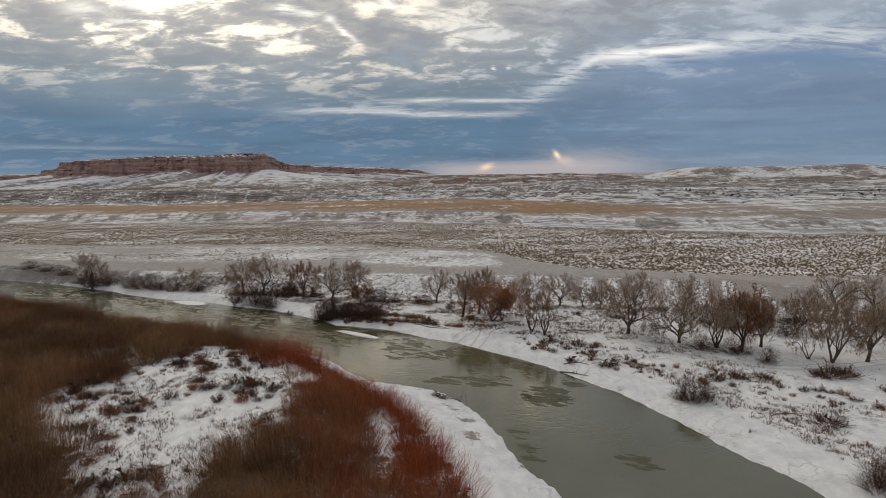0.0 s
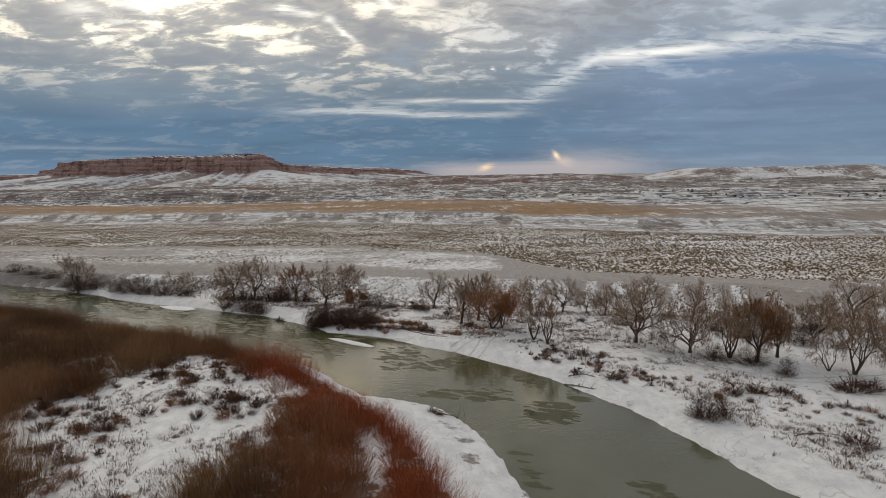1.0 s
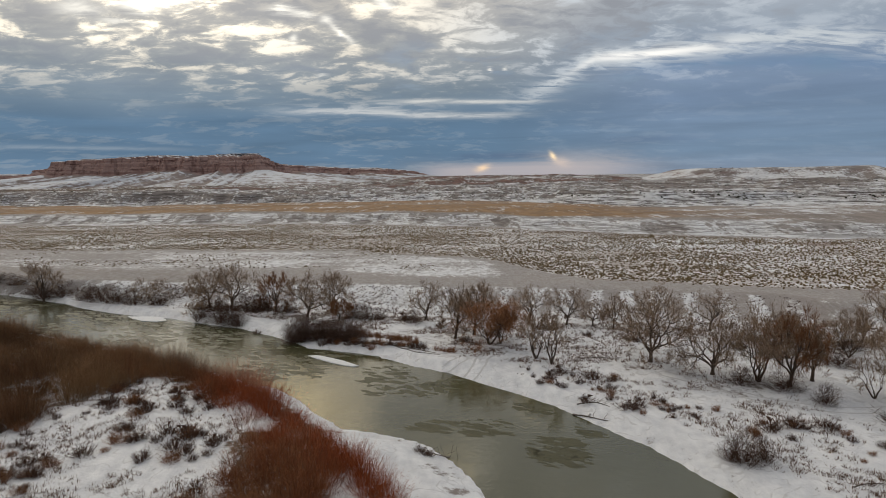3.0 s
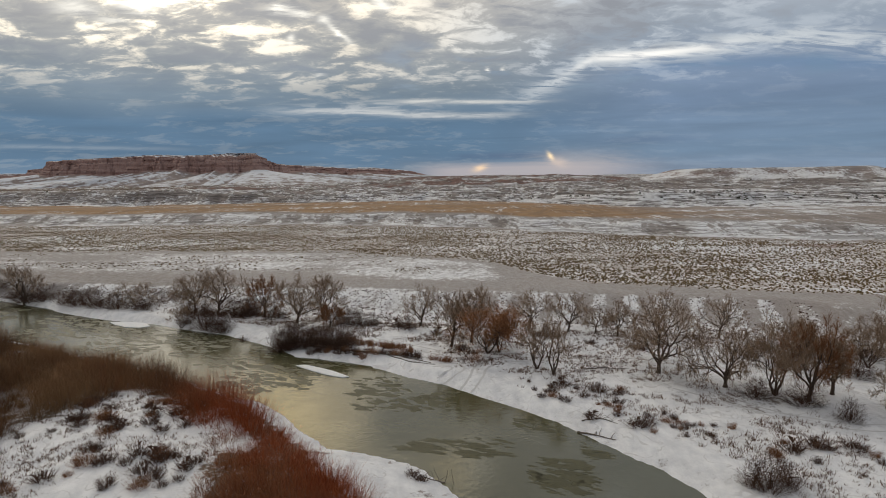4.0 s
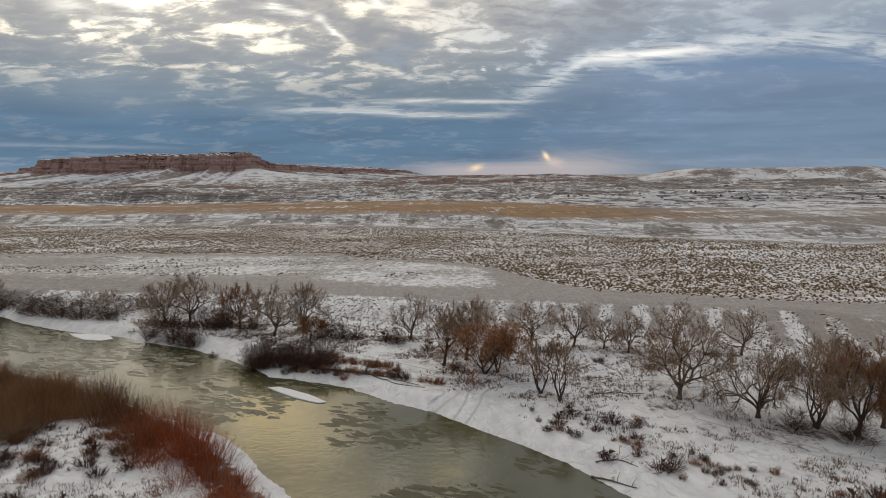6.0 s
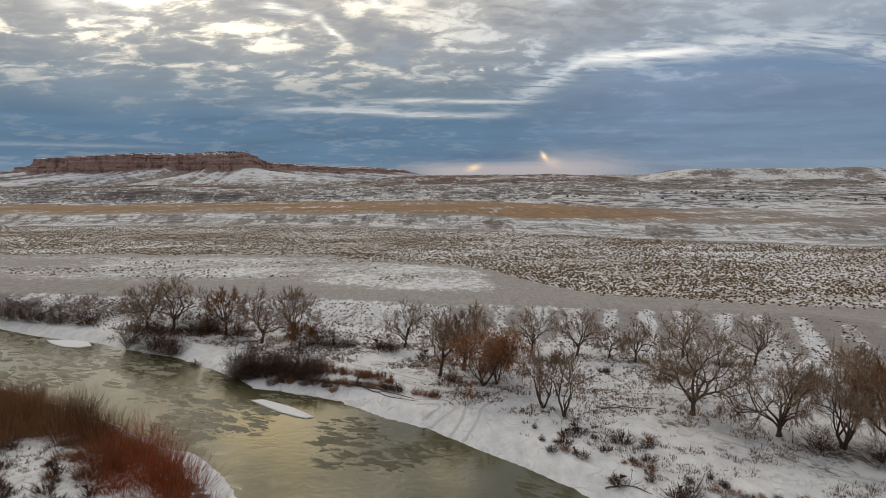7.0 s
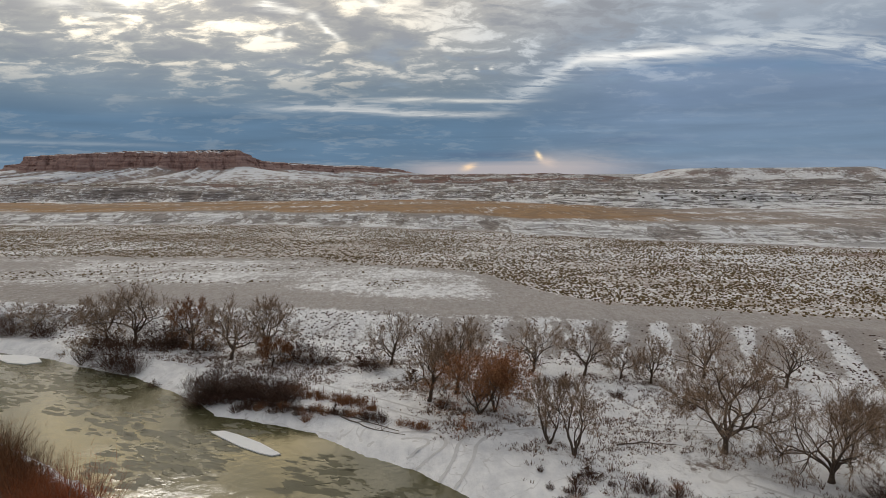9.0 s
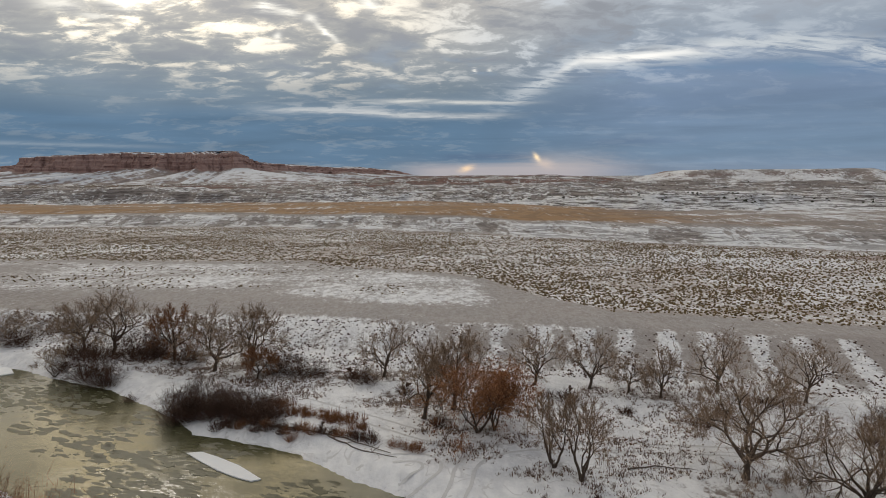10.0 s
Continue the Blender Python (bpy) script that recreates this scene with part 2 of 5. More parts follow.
# ---------------------------------------------------------------- plan of the land
WATER = -1.8
FAR_SHORE = np.array([(420, -420), (190, -190), (100, -60), (60, 5), (40, 32), (31.3, 47.4), (30.1, 51), (27.5, 56.1), (25, 63.7), (21.3, 72.5), (18.0, 77.2), (14.5, 83), (9.4, 88.6), (2.0, 96.1),
                      (-3.4, 100), (-8.2, 104.6), (-13.3, 107.2), (-19.5, 109.6), (-25, 115.3), (-34.8, 123.5), (-44.8, 128.4), (-50, 132), (-61, 136.2),
                      (-73, 142.5), (-81, 148.5), (-102.6, 161), (-124, 170.5), (-190, 205), (-420, 300)])
NEAR_SHORE = np.array([(392, -420), (160, -190), (72, -60), (34, 5), (18, 32), (10.6, 46), (8.6, 50.5), (6.8, 54.8), (5.3, 60.9), (3.6, 66.3), (0.1, 73), (-4.5, 76.3), (-9.5, 78.2), (-13.3, 82.4),
                       (-16.4, 87.4), (-20.9, 91.6), (-24.3, 93.2), (-31.3, 98.9), (-45, 107.5), (-65, 119), (-92, 134), (-124, 150), (-190, 184), (-420, 280)])
SLOPE_BASE = np.array([(-420, 292), (-190, 199), (-124, 169), (-84, 152.5), (-66, 143), (-49, 139), (-18, 131.5), (-5, 128.5), (9, 125.5), (21.6, 121.8), (37.4, 117.4), (52, 113.0), (80, 109), (200, 100), (500, 90)])
SLOPE_TOP = np.array([(-420, 300), (-190, 206), (-124, 173.5), (-84, 159), (-54, 152.5), (-15.4, 148.6), (3.3, 142.1), (26, 137.9), (46, 134.6), (54.6, 131.5), (64, 129.5), (71, 122), (85, 118), (200, 112), (500, 104)])
SCARP = np.array([(-500, 410), (-250, 352), (-170, 334), (-100, 330), (-60, 322), (10, 292), (50, 262), (80, 242), (120, 222), (160, 205), (400, 170)])
RIM = np.array([(-700, 560), (-400, 520), (-200, 468), (-100, 486), (0, 500), (45, 470), (90, 405), (130, 358), (170, 340), (230, 322), (500, 280)])


def across(line, x, y):
    """Signed distance from a shore that runs up the picture: positive to the east."""
    o = np.argsort(line[:, 1])
    ly, lx = line[o, 1], line[o, 0]
    gx = np.gradient(lx, ly)
    return (x - np.interp(y, ly, lx)) / np.sqrt(1 + np.interp(y, ly, gx) ** 2)


def along(line, x):
    o = np.argsort(line[:, 0])
    return np.interp(x, line[o, 0], line[o, 1])


def slope_rib(x, y):
    """1 on the snowy ribs of the bank, 0 in the bare furrows between."""
    u = x - 0.32 * (y - 122)
    v = u + 2.2 * (fbm(u / 12, u * 0, 2, 21) - 0.5) * step(x, 44, 20)
    return np.cos((v - 45.9) * 2 * np.pi / 6.0) * 0.5 + 0.5 + (fbm(u / 9, u * 0, 2, 23) - 0.5) * 0.6 * step(x, 50, 20)


def land(x, y):
    """Height of the ground and its surface shares: snow, tan, red, soil with painted shade."""
    x, y = np.asarray(x, float), np.asarray(y, float)
    n1, n2 = fbm(x / 9, y / 9, 4, 3), fbm(x / 2.4, y / 2.4, 3, 11)
    far, near = across(FAR_SHORE, x, y), across(NEAR_SHORE, x, y)
    wob = (n2 - 0.5) * 1.0
    z = -0.85 + (n1 - 0.5) * 0.45 + (n2 - 0.5) * 0.10
    # river bed and banks
    d = np.where(far + near > 0, far, -near) + wob * 0.6
    bank = np.where(far + near > 0, 2.6, 4.5)
    z = np.where(d < 0, WATER + np.maximum(d, -4.0) * 0.35, WATER + 0.10 + np.minimum(d, 0.5) * 0.2 + (z - WATER - 0.2) * step(d, 0.2, bank))
    # slope up to the first bench, with erosion ribs
    sb, st = along(SLOPE_BASE, x), along(SLOPE_TOP, x)
    f = np.clip((y - sb + (n2 - 0.5) * 1.2) / (st - sb), 0, 1)
    rib = slope_rib(x, y)
    f2 = f * f * (3 - 2 * f)
    bench = 2.0 + (fbm(x / 30, y / 30, 3, 31) - 0.5) * 0.6 + (n2 - 0.5) * 0.12
    z = z + (bench - z) * f2 - np.sin(np.pi * f) ** 2 * (1 - rib) * 0.22
    # second, low scarp with rounded gullies
    sc = along(SCARP, x) + (fbm(x / 22, y / 60, 3, 41) - 0.5) * 26
    g = np.clip((y - sc) / 26, 0, 1)
    gul = ridged(x / 9, y / 40, 3, 45)
    up2 = 6.0 + (fbm(x / 60, y / 60, 3, 51) - 0.5) * 1.6
    z = z + (up2 - z) * step(g, 0, 1) - np.sin(np.pi * g) ** 2 * (1 - gul) * 1.6
    # rim of the badlands and the broken land behind it
    rm = along(RIM, x) + (fbm(x / 40, y / 90, 4, 61) - 0.5) * 60
    r = np.clip((y - rm) / 34, 0, 1)
    rough = ridged(x / 70, y / 110, 5, 71)
    east = step(x, 60, 150)
    west = step(-x, 100, 240)
    back = 8.0 + (2.0 + 2.4 * step(y - rm, 15, 75)) * east + 7.0 * west * step(y - rm, 200, 60) + np.clip((y - rm) / 420, 0, 1) * (5 - 4 * west - 3 * east) + (rough - 0.55) * (7 - 2 * west - 3.5 * east)
    back = back + (fbm(x / 18, y / 30, 3, 75) - 0.5) * 2.6
    back = back + (ridged(x / 24, y / 50, 4, 79) - 0.5) * (5.0 - 1.5 * east)
    back = back + 0.85 * np.sin(back * 2 * np.pi / 3.0)
    z = z + (back - z) * step(r, 0, 1) - np.sin(np.pi * r) ** 2 * (1 - ridged(x / 11, y / 50, 3, 77)) * 4
    # far ridges
    far_up = np.clip((y - 760) / 160, 0, 1)
    mid = step(x, -150, 0) * (1 - step(x, 190, 330))
    z = z + step(far_up, 0, 1) * mid * (6 + (ridged(x / 120, y / 160, 4, 81) - 0.5) * 7)
    # flat-topped white hill to the east
    hx, hy = x - 0.12 * (y - 700), y - 690
    ragged = (fbm(x / 30, y / 30, 3, 91) - 0.5) * 16
    hill = step(hx + ragged, 228, 292) * step(hx + ragged * 0.5, 486, 452) * step(hy + ragged + 0.12 * (hx - 340), -92, -28) * step(hy, 150, 100)
    shelf = step(hx + ragged, 505, 560) * step(hy + ragged, -20, 40) * step(hy, 200, 150)
    hill = np.maximum(hill, 0.86 * shelf)
    top = 28.4 + (fbm(x / 90, y / 90, 2, 95) - 0.5) * 1.2
    z = np.where(hill > 0, z + (np.maximum(top, z) - z) * hill - np.sin(np.pi * hill) ** 2 * (1 - ridged(x / 16, y / 40, 3, 97)) * 2.6, z)
    return z, dict(f=f, rib=rib, d=d, far=far, near=near, g=g, r=r, hill=hill, n1=n1, n2=n2, sb=sb, st=st, sc=sc, rm=rm, gul=gul, rough=rough)


TREES = [  # x, y, height, width, kind
    (8.5, 106.5, 6.8, 9.4, "rust"), (3.3, 110.3, 7.8, 6.8, "bare"), (6.5, 112.4, 8.2, 7.8, "bare"), (10.2, 107.0, 5.6, 3.6, "rust"),
    (14.4, 99.2, 6.2, 4.0, "thin"), (16.1, 96.7, 7.2, 5.2, "thin"), (29.4, 96.2, 9.0, 9.4, "big"), (36.6, 116.0, 6.6, 8.4, "back"),
    (44.7, 112.5, 6.2, 6.6, "back"), (16.4, 119.6, 6.2, 6.4, "back"), (22.6, 118.0, 6.2, 6.0, "back"), (26.6, 116.6, 4.4, 4.3, "back"),
    (29.8, 115.0, 5.3, 4.0, "back"), (-1.6, 124.0, 6.6, 5.4, "back"), (-23.6, 127.4, 8.2, 9.4, "bare"), (-19.6, 130.6, 7.6, 7.6, "bare"),
    (-17.2, 123.9, 3.8, 3.9, "rusty"), (-30.8, 132.8, 7.4, 5.8, "rusty"), (-40.4, 136.0, 8.8, 11.4, "bare"), (-45.4, 137.4, 7.6, 7.6, "bare"), (-44.5, 128.6, 4.0, 4.4, "thin"),
    (-60.3, 144.2, 4.6, 6.4, "dense"), (35.5, 90.8, 8.0, 7.8, "vase"), (39.9, 88.0, 9.0, 7.6, "dense"), (42.6, 86.0, 8.6, 5.4, "rusty"),
    (46.2, 87.5, 7.2, 4.0, "bare"), (49.6, 81.5, 4.9, 4.3, "thin"), (51.8, 79.8, 9.2, 6.8, "dense"), (56.5, 79.8, 8.4, 6.2, "bare"),
    (68.2, 105.0, 8.6, 9.0, "back"), (75.7, 106.4, 7.2, 7.2, "back"), (63.5, 104.0, 5.6, 6.6, "back"), (-88.0, 152.0, 9.0, 8.0, "bare"),
    (62.5, 84.0, 8.0, 7.0, "dense"), (51.5, 101.5, 5.0, 6.0, "dense"), (57.0, 97.0, 5.4, 6.0, "dense"),
]
CLEARING = [(-50.5, 95), (-47, 92), (-43.5, 84.5), (-40, 85.5), (-37.8, 93.5), (-32.6, 92.6), (-27.0, 87.0), (-21.8, 80.6), (-19.6, 75.6), (-18.2, 71), (-17.5, 64), (-20, 55), (-21, 42), (-29, 42), (-34.8, 56.5), (-45, 65.3), (-48, 73), (-43.3, 77), (-44, 85), (-52.8, 91)]
REEDS = [(-8.3, 66), (-5.8, 64.5), (-4.4, 54.8), (-7.0, 55)]


SPARSE = [(-24.7, 88.4), (-21.5, 84.6), (-17, 79.6), (-16.3, 75.6), (-19.7, 76), (-22, 80.8)]


def inside(poly, x, y):
    hit = np.zeros(np.shape(x), bool)
    for (x0, y0), (x1, y1) in zip(poly, poly[1:] + poly[:1]):
        cross = (y0 > y) != (y1 > y)
        with np.errstate(divide="ignore", invalid="ignore"):
            hit ^= cross & (x < (x1 - x0) * (y - y0) / (y1 - y0) + x0)
    return hit


WILLOW_EDGE = np.array([(384, -420), (150, -190), (62, -60), (24, 5), (8, 32), (3.6, 42), (2.0, 48), (-0.8, 56.5), (-4.0, 64.4), (-7.5, 69.5), (-11, 75.2), (-15.3, 81.8), (-20.6, 88.2), (-29.6, 96.4), (-45.4, 106.2), (-65.6, 117.8), (-92.6, 132.6), (-125, 147), (-190, 180), (-420, 276)])


def thicket_share(x, y):
    """1 inside the willow thicket of the near bank, 0 outside; and how far behind its river edge."""
    w = -across(WILLOW_EDGE, x, y)
    jit_x, jit_y = (fbm(x / 4, y / 4, 3, 101) - 0.5) * 5, (fbm(x / 4, y / 4, 3, 107) - 0.5) * 5
    clear = inside(CLEARING, x + jit_x, y + jit_y) & (w > 4.0)
    reeds = inside(REEDS, x + jit_x * 0.3, y + jit_y * 0.3)
    return np.where((w > 0) & ~clear & ~reeds, 1.0, 0.0), w


def far_band(x, y):
    """Outcrop of dark red beds on the far rise."""
    return step(y, 690, 740) * step(y, 900, 840) * fbm(x / 120, y / 50, 3, 153)


def land_cover(x, y, z, q):
    f, g, r, n1, n2 = q["f"], q["g"], q["r"], q["n1"], q["n2"]
    snow = 0.92 + (n1 - 0.5) * 0.35 + (n2 - 0.5) * 0.3
    # belt of weeds and litter on the flat across the river
    belt = step(q["far"], 7, 12) * step(q["far"], 26, 18)
    snow -= belt * 0.22 * step(fbm(x / 7, y / 4, 3, 111), 0.40, 0.62)
    backflat = step(y - q["sb"], -17, -8) * (y < q["sb"] + 1) * (q["far"] > 6)
    snow -= backflat * 0.30 * step(fbm(x / 6, y / 4, 3, 113), 0.35, 0.6)
    th, w = thicket_share(x, y)
    snow -= th * 0.6 * (1 - 0.8 * inside(SPARSE, x, y))
    shelf = step(-q["near"], 0.0, 0.6) * step(-q["near"], 5.0, 2.5) * (q["near"] < 0)
    snow -= shelf * 0.45 * step(fbm(x / 2.6, y / 2.6, 3, 117), 0.48, 0.62)
    left = (q["near"] < 0) & (th < 0.5) & (w > 0)
    snow -= left * 0.25 * step(n1, 0.42, 0.62)
    for tx, ty, th_, tw, _ in TREES:
        near_tree = np.exp(-((x - tx) ** 2 + ((y - ty) * 0.8) ** 2) / (0.42 * tw) ** 2)
        snow -= 0.20 * near_tree
    # slope
    on = step(f, 0.02, 0.16)
    stripe = step(q["rib"] + (n2 - 0.5) * 0.5 + (n1 - 0.5) * 0.4, 0.38, 0.66)
    bald = step(x, 55, 60) * (1 - step(x, 66, 72))
    brow = step(f + (n2 - 0.5) * 0.10, 0.93, 0.80)
    west = step(x, 12, -8)
    snow_s = 0.38 - 0.08 * step(x, 14, 40) + (0.15 + 0.25 * step(x, 10, 40)) * stripe * brow * (0.45 + 1.1 * fbm(x / 5 - y * 0.06, x * 0, 2, 25)) + 0.22 * west * brow + 0.10 * step(f, 0.35, 0.1) - 0.22 * bald
    snow = snow + (snow_s - snow) * on
    # first bench: bare strip along the edge, snowy tongue, brush field
    b = step(f, 0.9, 1.0)
    beyond = y - q["st"]
    bench = 0.20 + (fbm(x / 26, y / 12, 4, 121) - 0.5) * 0.16
    below = along(SAGE_LOW, x) - y
    tongue = step(below, 0, 8) * step(below, 50, 36) * step(beyond, 6, 16) * step(x, -190, -90) * (1 - step(x, 12, 18))
    bench += tongue * (0.20 + 0.18 * step(x, -50, -10) + (fbm(x / 24, y / 20, 3, 127) - 0.5) * 0.5)
    field = sage_share(x, y)
    bench = bench + field * (0.23 + 0.05 * step(x, -20, 40) + (fbm(x / 30, y / 12, 3, 125) - 0.5) * 0.3)
    wash = np.abs(y - np.interp(x, (56, 60.7, 72, 78.3, 80.5, 84), (178, 175.4, 166.7, 154.7, 139.9, 126)) + (n1 - 0.5) * 6)
    bench = bench + 0.7 * step(wash, 2.6, 1.0) * step(x, 60, 64) * step(x, 90, 84)
    snow = snow + (bench - snow) * b
    dust = np.maximum(on * (0.55 - 0.15 * bald), b * (0.62 - 0.25 * field)) * (1 - step(g, 0.0, 0.1))
    # second scarp, bench behind it
    gg = step(g, 0.0, 0.12)
    snow = snow + ((0.50 + (q["gul"] - 0.5) * 0.7 + (n1 - 0.5) * 0.3) - snow) * gg
    up = step(g, 0.85, 1.0)
    snow = snow + ((0.20 + 0.18 * step(x, 90, 170) + (fbm(x / 60, y / 14, 4, 131) - 0.5) * 0.7) - snow) * up
    tan = up * (1 - step(x, 70, 170)) * step(y - q["sc"], 30, 46) * (1.0 + (fbm(x / 90, y / 10, 3, 133) - 0.5) * 0.9)
    tan = np.clip(tan + up * step(x, 90, 200) * 0.25, 0, 1)
    tan = np.maximum(tan, 0.50 * field)
    # badlands
    rr = step(r, 0.0, 0.2)
    bad = 0.40 + 0.16 * step(x, 20, 120) + (q["rough"] - 0.55) * 0.4 + (fbm(x / 60, y / 22, 4, 141) - 0.5) * 1.0
    bad = bad + (0.40 + 0.75 * step(x, 20, 70) * (1 - step(x, 190, 260))) * np.sin(np.pi * r) * (0.5 + fbm(x / 25, y / 40, 3, 143))
    bad = bad - 0.30 * step(x, 110, 170) * step(y, 430, 480) * step(y, 640, 590)
    snow = snow + (bad - snow) * rr
    tan = tan * (1 - rr)
    red = np.maximum(0.9 * step(far_band(x, y), 0.35, 0.6), 0) * rr + rr * step(np.abs(((z + (fbm(x / 80, y / 80, 3, 151) - 0.5) * 6) % 14) - 9), 2.2, 0.6) * step(y, 540, 760)
    red = np.maximum(red, 0.8 * field * step(np.abs(y - (q["sc"] - 14)), 7, 3) * step(x, 88, 105) * step(fbm(x / 20, y / 5, 3, 157), 0.4, 0.6))
    snow = snow - red * 0.35
    hl = step(q["hill"], 0.03, 0.2)
    flank = np.sin(np.pi * np.clip(q["hill"], 0, 1))
    snow = snow + ((0.50 + 0.22 * flank - 0.20 * step(x, 470, 500) + (fbm(x / 22, y / 40, 3, 147) - 0.5) * 0.8) - snow) * hl
    # shade painted under the thicket, and bare soil in the weed belt
    soil_shade = np.clip(th + belt * 0.4, 0, 1)
    bad = np.clip(np.maximum(rr, gg * 0.55 + 0.12 * np.sin(np.pi * np.clip(g, 0, 1))) * (1 - 0.5 * hl), 0, 1)
    dust = np.maximum(dust, 0.42 * gg * (1 - rr) * (1 - tan))
    return snow, np.clip(tan, 0, 1), np.clip(red, 0, 1), soil_shade, bad, np.clip(dust, 0, 1)


SAGE_LOW = np.array([(-500, 330), (-200, 250), (-135, 222), (-80, 216), (-27.5, 211), (3.4, 190), (17.5, 177), (25, 158), (33, 146.5), (57, 138.5), (70, 134), (80, 131), (200, 124), (500, 114)])


def sage_share(x, y):
    low = along(SAGE_LOW, x) + (fbm(x / 15, y / 15, 3, 161) - 0.5) * 8 * step(-x, -60, 20)
    high = along(SCARP, x) - 2
    return step(y, low - 2, low + 2) * step(y, high + 4, high - 6)


# ---------------------------------------------------------------- materials
def material(name):
    m = bpy.data.materials.new(name)
    m.use_nodes = True
    k = Nodes(m.node_tree)
    out, b = k.node("ShaderNodeOutputMaterial"), k.node("ShaderNodeBsdfPrincipled")
    k.link(b.outputs[0], out.inputs["Surface"])
    return m, k, b


def bumped(k, b, height, strength, distance):
    n = k.node("ShaderNodeBump")
    n.inputs["Strength"].default_value, n.inputs["Distance"].default_value = strength, distance
    k.link(height, n.inputs["Height"])
    k.link(n.outputs[0], b.inputs["Normal"])


def ground_material():
    m, k, b = material("snowy_ground")
    p = k.node("ShaderNodeNewGeometry").outputs["Position"]
    fine, mid, wide = k.noise(p, 2.6, 5, 0.65), k.noise(p, 0.45, 5, 0.6), k.noise(p, 0.06, 4, 0.55)
    streak = k.noise(k.scaled(p, 0.035, 0.28, 1.2), 1.0, 5, 0.6)
    snow, tan, red, soil_shade, bad, dust = (k.attr(a) for a in ("snow", "tan", "red", "soil_shade", "bad", "dust"))
    earth = k.mix(fine, (0.18, 0.157, 0.147), (0.345, 0.305, 0.285))
    earth = k.mix(k.span(wide, 0.35, 0.65), earth, k.mix(fine, (0.21, 0.178, 0.162), (0.375, 0.325, 0.298)))
    earth = k.mix(tan, earth, k.mix(streak, (0.25, 0.135, 0.060), (0.42, 0.275, 0.155)))
    earth = k.mix(red, earth, k.mix(fine, (0.15, 0.075, 0.06), (0.25, 0.13, 0.105)))
    # dark earth: litter of the belt, and the thicket's shade put into the colour
    earth = k.mix(k.math("MULTIPLY", soil_shade, 0.8), earth, k.mix(fine, (0.07, 0.048, 0.03), (0.18, 0.12, 0.075)))
    grit = k.noise(k.scaled(p, 1.0, 0.45, 1.0), 1.7, 5, 0.72)
    earth = k.mix(k.math("MULTIPLY", dust, k.span(grit, 0.30, 0.66, 0.25, 1.0)), earth, (0.50, 0.475, 0.46))
    # broken country: lobes of snow, ledges and gullies at several sizes
    lumps = k.noise(k.scaled(p, 0.10, 0.018, 0.5), 1.0, 7, 0.66)
    chips = k.noise(k.scaled(p, 0.42, 0.06, 0.9), 1.0, 6, 0.68)
    calm = k.math("SUBTRACT", 1.0, k.math("MULTIPLY", bad, 0.75))
    cover = k.math("ADD", snow, k.math("MULTIPLY", k.math("MULTIPLY", k.math("SUBTRACT", fine, 0.5), 0.9), calm))
    cover = k.math("ADD", cover, k.math("MULTIPLY", k.math("MULTIPLY", k.math("SUBTRACT", mid, 0.5), 0.55), calm))
    cover = k.math("ADD", cover, k.math("MULTIPLY", k.math("SUBTRACT", streak, 0.5), 0.22))
    up = k.node("ShaderNodeSeparateXYZ")
    k.link(k.node("ShaderNodeNewGeometry").outputs["Normal"], up.inputs[0])
    cover = k.math("ADD", cover, k.math("MAXIMUM", k.math("MULTIPLY", k.math("SUBTRACT", up.outputs[2], 0.985), 2.6), -0.40))
    fleck = k.noise(k.scaled(p, 0.9, 0.4, 0.9), 1.0, 4, 0.7)
    cover = k.math("ADD", cover, k.math("MULTIPLY", k.math("SUBTRACT", fleck, 0.5), 0.75))
    # two snow tones mottled to paint in the shading of small relief
    white = k.mix(k.span(k.math("ADD", k.math("MULTIPLY", mid, 0.5), k.math("MULTIPLY", fleck, 0.5)), 0.32, 0.66), (0.63, 0.63, 0.65), (0.84, 0.835, 0.84))
    worn = k.noise(p, 0.22, 3, 0.5, 0.6)
    trail = k.span(k.math("ABSOLUTE", k.math("SUBTRACT", worn, 0.5)), 0.016, 0.004)
    trail = k.math("MULTIPLY", trail, k.span(fleck, 0.40, 0.56))
    white = k.mix(k.math("MULTIPLY", trail, 0.38), white, (0.36, 0.34, 0.335))
    cover = k.math("ADD", cover, k.math("MULTIPLY", k.math("MULTIPLY", k.math("SUBTRACT", lumps, 0.5), 2.0), bad))
    cover = k.math("ADD", cover, k.math("MULTIPLY", k.math("MULTIPLY", k.math("SUBTRACT", chips, 0.5), 2.3), bad))
    mask = k.mix(bad, k.span(cover, 0.36, 0.64), k.span(cover, 0.44, 0.58))
    beds = k.noise(k.scaled(p, 0.020, 0.005, 0.60), 1.0, 6, 0.62, 1.4)
    thin = k.noise(k.scaled(p, 0.055, 0.012, 1.1), 1.0, 6, 0.65, 1.0)
    ledge = k.math("MAXIMUM", k.span(k.math("ABSOLUTE", k.math("SUBTRACT", beds, 0.5)), 0.050, 0.025), k.span(k.math("ABSOLUTE", k.math("SUBTRACT", thin, 0.46)), 0.030, 0.012))
    ledge = k.math("MULTIPLY", k.math("MULTIPLY", ledge, k.span(lumps, 0.40, 0.48)), k.span(bad, 0.4, 0.8))
    earth = k.mix(k.math("MULTIPLY", ledge, 0.85), earth, k.mix(chips, (0.05, 0.042, 0.038), (0.12, 0.095, 0.085)))
    mask = k.math("MULTIPLY", mask, k.math("SUBTRACT", 1.0, k.math("MULTIPLY", ledge, 0.95)))
    k.link(k.mix(mask, earth, white), b.inputs["Base Color"])
    k.link(k.span(mask, 0, 1, 0.95, 0.7, False), b.inputs["Roughness"])
    b.inputs["Specular IOR Level"].default_value = 0.2
